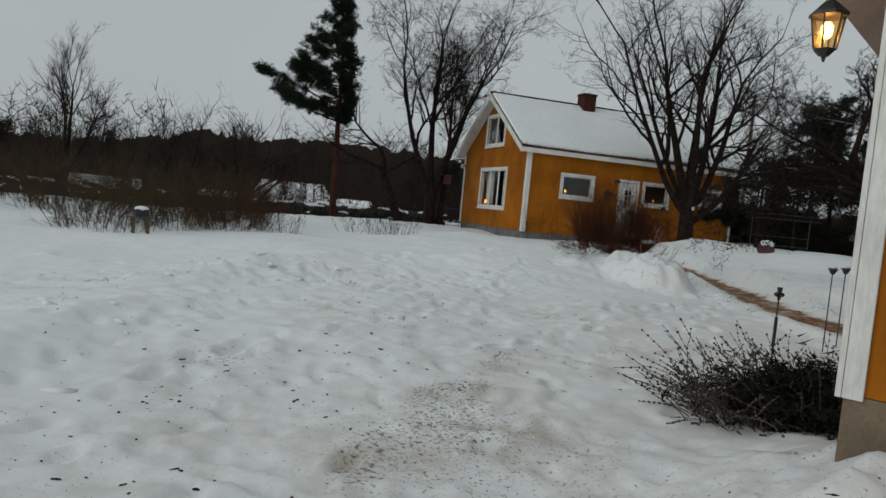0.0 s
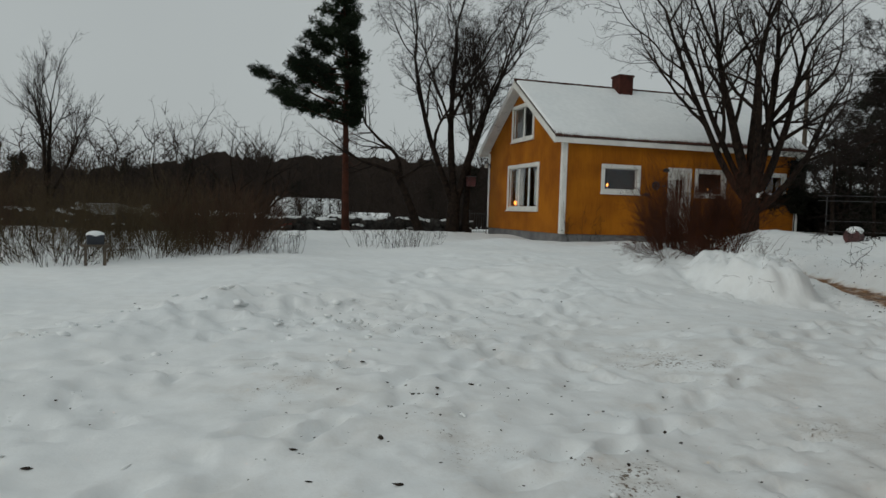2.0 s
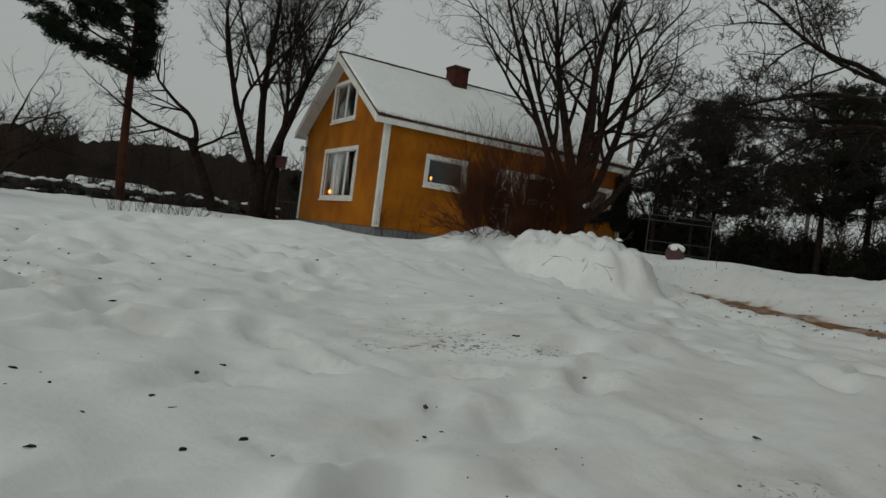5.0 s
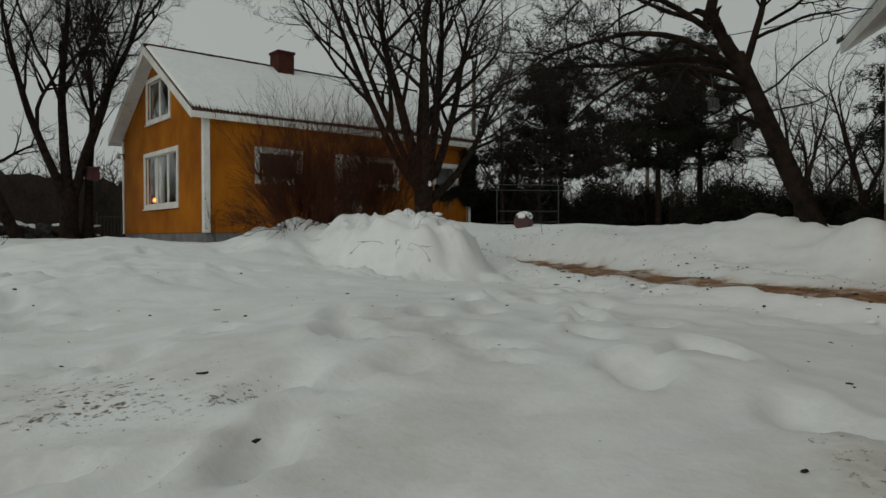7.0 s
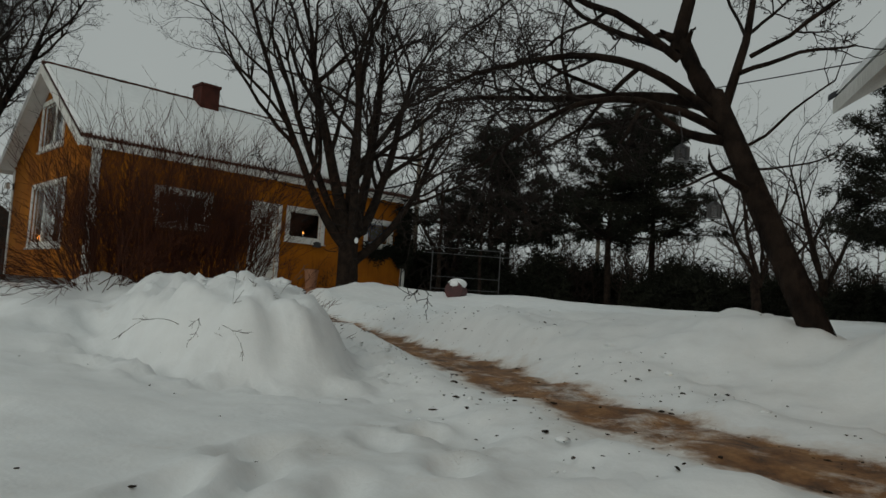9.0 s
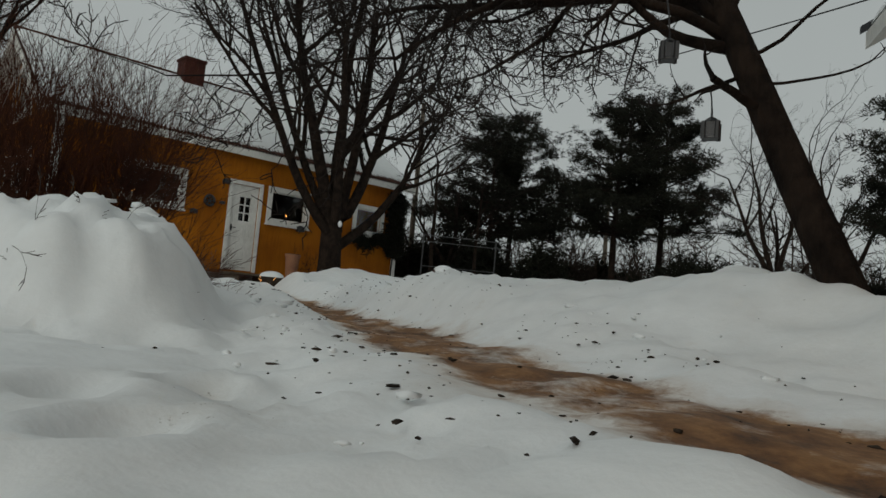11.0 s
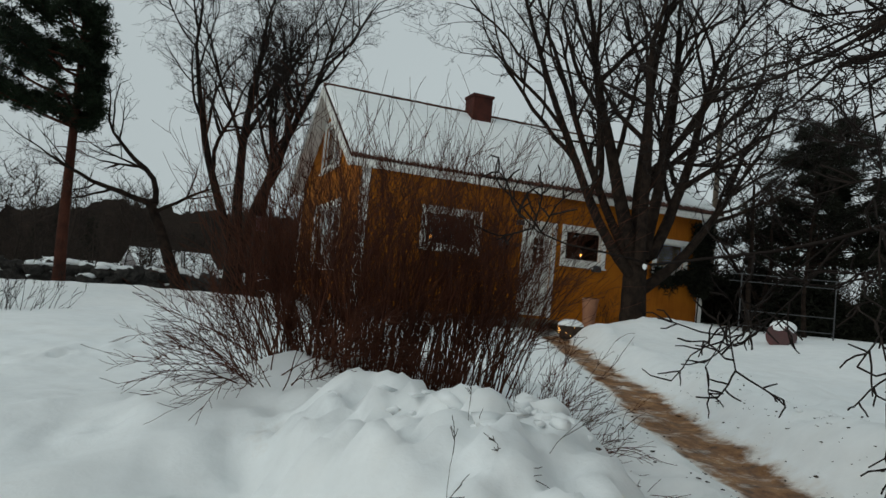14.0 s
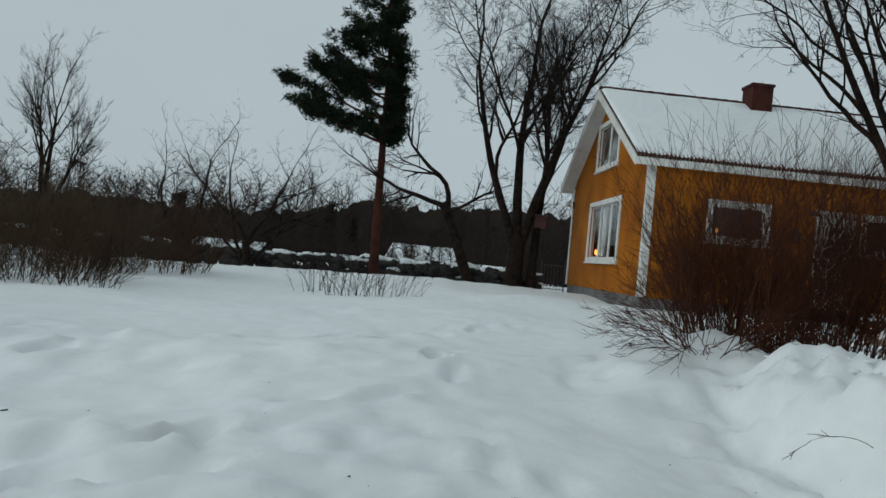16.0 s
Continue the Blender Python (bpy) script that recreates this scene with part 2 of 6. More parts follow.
# ---- growing things ----
FINEST = 0.0026
def tube_mesh(name, lines, mat, parent, sides=4, label="", smooth=True):
    """One mesh of tapered tubes along lines of (points, radii)."""
    vs, fs, base = [], [], 0
    ang = np.arange(sides) * 2 * math.pi / sides
    ca, sa = np.cos(ang)[None, None, :, None], np.sin(ang)[None, None, :, None]
    bylen = {}
    for pts, rad in lines:
        bylen.setdefault(len(pts), []).append((pts, rad))
    for k, some in sorted(bylen.items()):
        p = np.array([q[0] for q in some], float)
        r = np.array([q[1] for q in some], float)
        t = np.gradient(p, axis=1)
        t /= np.linalg.norm(t, axis=2, keepdims=True) + 1e-9
        ref = np.where(np.abs(t[..., 2:3]) > 0.9, [[[1.0, 0, 0]]], [[[0, 0, 1.0]]])
        u = np.cross(t, ref)
        u /= np.linalg.norm(u, axis=2, keepdims=True) + 1e-9
        w = np.cross(t, u)
        ring = p[:, :, None, :] + r[:, :, None, None] * (ca * u[:, :, None, :] + sa * w[:, :, None, :])
        vs.append(ring.reshape(-1, 3))
        n = len(some)
        o = base + np.arange(n)[:, None, None] * k * sides
        i = np.arange(k - 1)[None, :, None] * sides
        j = np.arange(sides)[None, None, :]
        jn = (j + 1) % sides
        fs.append(np.stack([o + i + j, o + i + jn, o + i + sides + jn, o + i + sides + j], -1).reshape(-1, 4))
        base += n * k * sides
    V, F = np.concatenate(vs), np.concatenate(fs)
    me = bpy.data.meshes.new(name)
    me.vertices.add(len(V))
    me.vertices.foreach_set("co", V.astype(np.float32).ravel())
    me.loops.add(F.size)
    me.loops.foreach_set("vertex_index", F.astype(np.int32).ravel())
    me.polygons.add(len(F))
    me.polygons.foreach_set("loop_start", np.arange(len(F), dtype=np.int32) * 4)
    me.polygons.foreach_set("loop_total", np.full(len(F), 4, np.int32))
    if smooth:
        me.polygons.foreach_set("use_smooth", np.ones(len(F), bool))
    me.materials.append(mat)
    me.update(calc_edges=True)
    ob = new(name, me)
    if parent is not None:
        ob.parent = parent
    if label:
        ob["label"] = label
    return ob


def bent_line(rng, start, way, length, r0, r1, steps, wobble, lift):
    d = np.array(way, float)
    d /= math.sqrt(d @ d)
    bend = rng.normal(0, wobble, (steps, 3))
    bend[:, 2] += lift
    run = d + np.cumsum(bend, 0)
    run /= np.sqrt((run * run).sum(1, keepdims=True))
    pts = np.empty((steps + 1, 3))
    pts[0] = start
    pts[1:] = pts[0] + np.cumsum(run, 0) * (length / steps)
    return pts, r0 + (r1 - r0) * np.arange(steps + 1) / steps, run[-1]


def side_way(rng, d, spread):
    """A direction that leaves d by about spread degrees, on a random side."""
    r = rng.normal(0, 1, 3)
    r -= d * (r @ d)
    r /= math.sqrt(r @ r) + 1e-9
    a = radians(spread * rng.uniform(0.75, 1.25))
    return d * math.cos(a) + r * math.sin(a)


def branch_out(rng, line, level, spec, thick, thin):
    """Recursive boughs. spec rows by level: (children, length ratio, spread, wobble, lift, steps)."""
    pts, rad, d = line
    if level >= len(spec):
        return
    count, ratio, spread, wobble, lift, steps = spec[level]
    size = np.linalg.norm(np.diff(pts, axis=0), axis=1).sum()
    k = len(pts)
    for c in range(count):
        f = 1.0 if c == 0 else 0.28 + 0.72 * rng.random() ** 0.8
        x = f * (k - 1)
        i = min(int(x), k - 2)
        p = pts[i] + (pts[i + 1] - pts[i]) * (x - i)
        way = pts[i + 1] - pts[i]
        way = way / (math.sqrt(way @ way) + 1e-9)
        r = rad[i] + (rad[i + 1] - rad[i]) * (x - i)
        r0 = max(FINEST, r * (0.85 if c == 0 else rng.uniform(0.5, 0.75)))
        ln = size * ratio * rng.uniform(0.7, 1.2) * (1.0 if c == 0 else 1.15 - 0.45 * f)
        got = bent_line(rng, p, side_way(rng, way, spread * (0.5 if c == 0 else 1)), ln, r0, max(FINEST * 0.7, r0 * 0.45), steps, wobble, lift)
        (thick if r0 > 0.018 else thin).append(got[:2])
        branch_out(rng, got, level + 1, spec, thick, thin)


def needle_mesh(name, tips, mat, parent, rng, size=0.16, blades=9, width=0.022, label=""):
    """Tufts of narrow blades round the ends of the twigs."""
    tips = np.asarray(tips, float)
    n = len(tips)
    d = rng.normal(0, 1, (n, blades, 3))
    d[..., 2] = d[..., 2] * 0.7 + 0.25
    d /= np.linalg.norm(d, axis=2, keepdims=True)
    s = rng.normal(0, 1, (n, blades, 3))
    s -= d * (s * d).sum(2, keepdims=True)
    s /= np.linalg.norm(s, axis=2, keepdims=True) + 1e-9
    ln = size * rng.uniform(0.6, 1.25, (n, blades, 1))
    root = tips[:, None, :] + rng.normal(0, size * 0.25, (n, blades, 3))
    V = np.stack([root - s * width, root + s * width, root + d * ln + s * width * 0.3], 2).reshape(-1, 3)
    F = np.arange(len(V)).reshape(-1, 3)
    me = bpy.data.meshes.new(name)
    me.vertices.add(len(V))
    me.vertices.foreach_set("co", V.astype(np.float32).ravel())
    me.loops.add(F.size)
    me.loops.foreach_set("vertex_index", F.astype(np.int32).ravel())
    me.polygons.add(len(F))
    me.polygons.foreach_set("loop_start", np.arange(len(F), dtype=np.int32) * 3)
    me.polygons.foreach_set("loop_total", np.full(len(F), 3, np.int32))
    me.materials.append(mat)
    me.update(calc_edges=True)
    ob = new(name, me)
    if parent is not None:
        ob.parent = parent
    if label:
        ob["label"] = label
    return ob


OLIVE = rough_paint("dry_hedge_twig", (0.085, 0.062, 0.034), (0.040, 0.029, 0.017), 1.5, 0.9, 40, None, 0.2)
HEDGEBROWN = rough_paint("brown_hedge_twig", (0.080, 0.046, 0.028), (0.036, 0.021, 0.014), 1.5, 0.9, 40, None, 0.2)
LAVENDER = rough_paint("withered_herb", (0.13, 0.112, 0.095), (0.05, 0.042, 0.037), 6.0, 0.95, 60, None, 0.3, 0.35)
EARTH = rough_paint("dark_leaf_litter", (0.055, 0.042, 0.032), (0.020, 0.016, 0.013), 8.0, 0.95, 60, None, 0.5, 0.35)
FARWALL = rough_paint("falun_red_boards", (0.16, 0.035, 0.025), (0.10, 0.024, 0.018), 1.0, 0.9, 20, (1, 1, 0.1), 0.2)
REDPLASTIC = rough_paint("faded_red_box", (0.075, 0.014, 0.013), (0.035, 0.009, 0.009), 3.0, 0.6, 30, None, 0.1)
BLUEPAINT = rough_paint("dark_blue_paint", (0.025, 0.030, 0.042), (0.014, 0.017, 0.024), 3.0, 0.6, 30, None, 0.1)
WOODEN = rough_paint("weathered_wood", (0.16, 0.13, 0.10), (0.09, 0.075, 0.06), 3.0, 0.9, 40, (1, 1, 0.15), 0.4)


# ---- ground: one snow sheet to the horizon ----
PATHLINE = [(4.15, -0.75), (3.05, -3.3), (1.78, -6.1), (1.0, -7.7), (0.32, -9.0), (-0.2, -10.2), (-0.68, -11.4), (-1.3, -12.7), (-1.66, -13.5), (-1.95, -14.2), (-2.1, -15.0), (-2.5, -16.4)]
MOUNDS = [  # x, y, radius along, radius across, turn, height, flatness
    (-2.50, -11.20, 0.62, 0.88, 10, 0.41, 4), (-2.26, -11.15, 0.34, 0.55, 20, 0.09, 2), (-3.42, -10.75, 0.63, 0.30, -5, 0.10, 2), (-3.12, -10.1, 0.60, 0.50, 20, 0.18, 2), (-2.4, -9.7, 0.9, 0.65, 0, 0.22, 2), (-1.30, -10.60, 0.45, 0.60, 0, 0.07, 1), (-1.62, -8.73, 1.44, 0.35, 20, 0.24, 1),
    (0.46, -12.53, 1.88, 0.93, 79, 0.23, 2), (1.68, -11.05, 1.54, 1.12, 88, 0.25, 1), (1.80, -8.60, 2.60, 0.83, 51, 0.25, 1),
    (0.26, -13.46, 0.55, 0.34, -14, 0.11, 1), (-0.35, -14.62, 0.58, 0.30, 32, 0.26, 1), (0.24, -14.39, 1.01, 0.94, 16, 0.20, 1), (1.72, -13.27, 1.24, 0.74, 6, 0.33, 1),
    (5.0, -2.5, 1.7, 0.9, 20, 0.30, 1), (3.0, -5.6, 1.8, 0.9, 60, 0.14, 1), (-7.2, -20.1, 1.4, 0.75, 31, 0.50, 1),
    (-5.2, -10.0, 3.0, 0.9, 15, 0.16, 1), (-7.6, -9.6, 2.6, 1.0, 10, 0.14, 1), (-4.2, -6.0, 3.0, 1.5, 20, 0.12, 1), (-5.6, -12.0, 1.6, 0.6, 20, 0.10, 1),
    (-11.6, -16.4, 2.4, 0.5, 62, 0.16, 1), (-9.9, -12.7, 2.2, 0.5, 50, 0.14, 1), (-7.6, -11.7, 2.2, 0.5, 10, 0.12, 1),
    (-3.1, -2.0, 2.6, 1.0, 35, 0.12, 1), (0.9, -2.4, 1.6, 0.8, 15, 0.16, 1), (-6.5, 3.5, 6.0, 1.2, 5, 0.12, 1), (-5.2, -14.0, 1.2, 0.5, 40, 0.07, 1),
]


DIRT = [  # x, y, radius along, radius across, turn, strength of the worn, gritty patches
    (-8.4, -17.35, 0.26, 0.10, 10, 1.1), (-8.45, -17.75, 0.20, 0.07, 25, 1.0), (-7.65, -16.6, 0.45, 0.09, 40, 0.9), (-8.0, -17.1, 0.6, 0.2, 40, 0.45),
    (-9.3, -18.6, 0.35, 0.12, 60, 0.9), (-9.0, -18.2, 0.2, 0.08, 20, 0.8), (-8.6, -17.9, 1.1, 0.5, 50, 0.35), (-10.2, -16.8, 0.4, 0.12, 10, 0.7), (-10.9, -15.4, 0.35, 0.10, 60, 0.7), (-9.5, -12.2, 0.3, 0.1, 0, 0.6),
    (-6.45, -14.6, 0.30, 0.07, -8, 0.8), (-5.62, -16.14, 0.16, 0.05, 20, 1.0), (-5.05, -16.05, 0.35, 0.10, 30, 0.7), (-4.9, -14.56, 0.3, 0.08, 40, 0.7), (-5.8, -14.8, 0.12, 0.05, 20, 0.9),
    (-2.85, -13.15, 0.16, 0.06, 40, 1.0), (-2.72, -13.35, 0.18, 0.05, 60, 1.0), (-5.75, -11.55, 0.3, 0.1, 20, 0.5),
]


def value_noise(x, y, seed):
    ix, iy = np.floor(x).astype(np.int64), np.floor(y).astype(np.int64)
    fx, fy = x - ix, y - iy
    fx, fy = fx * fx * (3 - 2 * fx), fy * fy * (3 - 2 * fy)

    def h(a, b):
        v = (a * 374761393 + b * 668265263 + seed * 974711) & 0xFFFFFFFF
        v = ((v ^ (v >> 13)) * 1274126177) & 0xFFFFFFFF
        return ((v ^ (v >> 16)) & 0xFFFF) / 65535.0

    a, b, c, d = h(ix, iy), h(ix + 1, iy), h(ix, iy + 1), h(ix + 1, iy + 1)
    return (a + (b - a) * fx) * (1 - fy) + (c + (d - c) * fx) * fy - 0.5


def path_distance(x, y):
    best = np.full(np.shape(x), 1e9)
    for (ax, ay), (bx, by) in zip(PATHLINE, PATHLINE[1:]):
        dx, dy = bx - ax, by - ay
        t = np.clip(((x - ax) * dx + (y - ay) * dy) / (dx * dx + dy * dy), 0, 1)
        best = np.minimum(best, np.hypot(x - ax - t * dx, y - ay - t * dy))
    return best


def yard_mask(x, y):
    """The driven and trodden yard south of the drifts."""
    edge = -12.6 + 0.8 * value_noise(x * 0.5, y * 0.5, 5)
    a = 1 / (1 + np.exp(np.clip((y - edge) / 0.4, -40, 40)))
    b = 1 / (1 + np.exp(np.clip(-(x + 11.3 - 0.45 * (y + 15.5)) / 0.4, -40, 40)))
    c = 1 / (1 + np.exp(np.clip((x + 5.6 + 0.5 * (y + 15)) / 0.7, -40, 40)))
    return a * b * c


def ground_height(x, y):
    x, y = np.asarray(x, float), np.asarray(y, float)
    z = np.interp(y, [-40, -24, -21, -17, -13.5, -9, -4, 0, 12, 60, 400], [-0.9, -0.82, -0.72, -0.55, -0.44, -0.36, -0.28, -0.24, -0.25, -2.2, -6.0])
    z = z + 0.05 * np.clip((x + 4) / 6, -1, 1)
    z = z + 0.42 / (1 + np.exp(np.clip(-(x - 5.2 - 0.1 * (y + 4)) / 0.8, -40, 40))) * np.clip((30 - x) / 15, 0, 1)
    for mx, my, ra, rb, turn, hgt, flat in MOUNDS:
        c, s = math.cos(radians(turn)), math.sin(radians(turn))
        u, v = ((x - mx) * c + (y - my) * s) / ra, (-(x - mx) * s + (y - my) * c) / rb
        z = z + hgt * np.exp(-np.clip((u * u + v * v) ** flat, 0, 60)) * (1 + 0.35 * value_noise(x * 2.6, y * 2.6, 41) + 0.2 * value_noise(x * 7, y * 7, 42))
    near = 1 / (1 + np.exp(np.clip((np.hypot(x + 4, y + 10) - 22) / 2, -40, 40)))
    yard = yard_mask(x, y)
    z = z + near * (0.17 * value_noise(x * 0.45, y * 0.45, 1) + 0.045 * value_noise(x * 1.3, y * 1.3, 2) + 0.014 * value_noise(x * 4, y * 4, 3))
    z = z + near * yard * (0.032 * value_noise(x * 3.1, y * 3.1, 11) + 0.026 * value_noise(x * 7.5, y * 7.5, 12) + 0.014 * value_noise(x * 15, y * 15, 13))
    z = z + near * (1 - yard) * (0.010 * value_noise(x * 8, y * 8, 14) + 0.010 * value_noise(x * 5.3, y * 5.3, 16) + 0.018 * value_noise(x * 3.4, y * 3.4, 15))
    d = path_distance(x, y)
    tread = np.exp(-np.minimum(d / (0.46 + 0.14 * np.clip(-(y + 11) / 3, 0, 1)), 3) ** 4)
    low = np.interp(y, [-17, -14, -10, -5, -1], [-0.46, -0.43, -0.40, -0.34, -0.29])
    z = z * (1 - tread) + (low + 0.05 * value_noise(x * 3, y * 3, 21) + 0.03 * value_noise(x * 9, y * 9, 22)) * tread
    z = z + 0.07 * np.exp(-((d - 0.62) / 0.22) ** 2) * near
    return z


def h(x, y):
    return float(ground_height(np.array([x]), np.array([y]))[0])


def build_ground():
    def lines(stops):
        out = [stops[0][0]]
        for (a, _), (b, step) in zip(stops, stops[1:]):
            k = max(1, round((b - a) / step))
            out += [a + (b - a) * (i + 1) / k for i in range(k)]
        return np.array(out)

    xs = lines([(-1800, 0), (-300, 300), (-60, 40), (-24, 3), (-15, 0.3), (-11.5, 0.09), (1.6, 0.05), (6, 0.12), (14, 0.4), (40, 3), (300, 40), (1800, 300)])
    ys = lines([(-600, 0), (-60, 90), (-26, 4), (-22.6, 0.25), (-20, 0.07), (-10, 0.05), (-6, 0.09), (1.5, 0.2), (14, 0.6), (60, 4), (300, 40), (1800, 300)])
    X, Y = np.meshgrid(xs, ys)
    Z = ground_height(X, Y)
    # shovelled clumps on the banks beside the path and the drift
    bank = np.exp(-np.hypot(X + 2.5, Y + 11.25) ** 4 / 1.6) + 0.4 * np.exp(-((path_distance(X, Y) - 0.8) / 0.35) ** 2) * (Y < -3) + 0.5 * np.exp(-((Y + 12.4 - 0.25 * (X + 7.5)) / 0.7) ** 2) * (X < -4.5) * (X > -14)
    clump = 0.22 * np.abs(value_noise(X * 3.7 + Y, Y * 3.7, 61)) + 0.16 * np.abs(value_noise(X * 7.3, Y * 7.3 + X, 62)) + 0.10 * np.abs(value_noise(X * 13, Y * 13, 64)) - 0.10
    Z = Z + np.clip(bank, 0, 1) * clump
    # footprints and wheel-worn dents in the yard, and old tracks on the drifts
    rng = np.random.default_rng(5)
    for k in range(1300):
        px, py = rng.uniform(-13.5, -2.5), rng.uniform(-21.5, -8.5)
        on = float(yard_mask(np.array([px]), np.array([py]))[0])
        if rng.random() > on * 0.8 + 0.12:
            continue
        a, ra, rb = rng.uniform(0, math.pi), rng.uniform(0.07, 0.17), rng.uniform(0.035, 0.08)
        i0, i1 = np.searchsorted(xs, (px - 0.45, px + 0.45))
        j0, j1 = np.searchsorted(ys, (py - 0.45, py + 0.45))
        dx, dy = X[j0:j1, i0:i1] - px, Y[j0:j1, i0:i1] - py
        u, v = (dx * math.cos(a) + dy * math.sin(a)) / ra, (dy * math.cos(a) - dx * math.sin(a)) / rb
        r2 = u * u + v * v
        deep = rng.uniform(0.012, 0.05)
        Z[j0:j1, i0:i1] += deep * (0.22 * np.exp(-(np.sqrt(r2) - 1.5) ** 2 * 3) - np.exp(-r2 * r2))
    trails = [((-12.5, -11.5), (-8.5, -13.5)), ((-9.5, -12.0), (-6.0, -15.5)), ((-10.5, -17.0), (-5.5, -12.5)), ((-6.5, -13.0), (-4.3, -9.5)), ((-8.2, -16.5), (-3.0, -13.2)), ((-7.5, -10.5), (-3.5, -6.5)), ((-5.0, -15.8), (-2.6, -13.0))]
    for (ax, ay), (bx, by) in trails:
        far = math.hypot(bx - ax, by - ay)
        for k in range(int(far / 0.33)):
            f = (k + rng.uniform(-0.2, 0.2)) * 0.33 / far
            side = (0.11 if k % 2 else -0.11) + rng.normal(0, 0.05)
            px, py = ax + (bx - ax) * f - side * (by - ay) / far, ay + (by - ay) * f + side * (bx - ax) / far
            a, ra, rb = math.atan2(by - ay, bx - ax) + rng.normal(0, 0.3), rng.uniform(0.13, 0.19), rng.uniform(0.06, 0.09)
            i0, i1 = np.searchsorted(xs, (px - 0.5, px + 0.5))
            j0, j1 = np.searchsorted(ys, (py - 0.5, py + 0.5))
            dx, dy = X[j0:j1, i0:i1] - px, Y[j0:j1, i0:i1] - py
            u, v = (dx * math.cos(a) + dy * math.sin(a)) / ra, (dy * math.cos(a) - dx * math.sin(a)) / rb
            r2 = u * u + v * v
            Z[j0:j1, i0:i1] += rng.uniform(0.02, 0.07) * (0.3 * np.exp(-(np.sqrt(r2) - 1.5) ** 2 * 4) - np.exp(-r2 * r2))
    V = np.stack([X, Y, Z], -1).reshape(-1, 3)
    nx, ny = len(xs), len(ys)
    i, j = np.meshgrid(np.arange(nx - 1), np.arange(ny - 1))
    a = j * nx + i
    F = np.stack([a, a + 1, a + nx + 1, a + nx], -1).reshape(-1, 4)
    me = bpy.data.meshes.new("ground")
    me.vertices.add(len(V))
    me.vertices.foreach_set("co", V.astype(np.float32).ravel())
    me.loops.add(F.size)
    me.loops.foreach_set("vertex_index", F.astype(np.int32).ravel())
    me.polygons.add(len(F))
    me.polygons.foreach_set("loop_start", np.arange(len(F), dtype=np.int32) * 4)
    me.polygons.foreach_set("loop_total", np.full(len(F), 4, np.int32))
    me.polygons.foreach_set("use_smooth", np.ones(len(F), bool))
    d = path_distance(X, Y).ravel()
    wide = 0.36 + 0.18 * value_noise(X * 0.8, Y * 0.8, 33).ravel() + 0.12 * np.clip(-(Y.ravel() + 11) / 3, 0, 1)
    foot = np.interp(Y, [-17, -14, -10, -5, -1], [-0.46, -0.43, -0.40, -0.34, -0.29])
    sand = np.clip((1.15 - d / wide) * 1.6, 0, 1) * 0.49 * np.clip(1.4 - (Z - foot) / 0.12, 0, 1).ravel()
    yard = yard_mask(X, Y).ravel()
    patch = np.clip(0.55 + 1.3 * value_noise(X * 0.7, Y * 0.7, 31).ravel(), 0, 1)
    grit = (0.18 + 0.75 * yard) * patch * (np.hypot(X + 5, Y + 15).ravel() < 12)
    rng = np.random.default_rng(9)
    for k in range(46):
        cx, cy = rng.uniform(-12, -2.2), rng.uniform(-21, -12.8)
        a, ra, rb, top = rng.uniform(0, math.pi), rng.uniform(0.15, 0.6), rng.uniform(0.06, 0.22), rng.uniform(0.35, 0.8)
        u, v = ((X - cx) * math.cos(a) + (Y - cy) * math.sin(a)) / ra, ((Y - cy) * math.cos(a) - (X - cx) * math.sin(a)) / rb
        grit = grit + top * np.exp(-np.minimum(u * u + v * v, 50)).ravel()
    for cx, cy, ra, rb, turn, top in DIRT:
        a = radians(turn)
        u, v = ((X - cx) * math.cos(a) + (Y - cy) * math.sin(a)) / ra, ((Y - cy) * math.cos(a) - (X - cx) * math.sin(a)) / rb
        grit = grit + top * np.exp(-np.minimum(u * u + v * v, 50)).ravel()
    grit = np.minimum(grit, 1.25)
    for key, val in (("sand", sand), ("grit", grit)):
        at = me.attributes.new(key, "FLOAT", "POINT")
        at.data.foreach_set("value", val.astype(np.float32))
    me.materials.append(SNOW_GROUND)
    me.update(calc_edges=True)
    return tagged(new("ground", me), "snow-covered yard with a sanded brown footpath", "ground", "", "structure")


build_ground()


# ---- the ochre cottage ----
LONG, WIDE, WALLTOP, FLOOR = 8.75, 6.5, 2.98, 0.03
RIDGE = 5.12
PITCH = 0.632


def roof_z(y):
    return RIDGE - abs(y - WIDE / 2) * PITCH


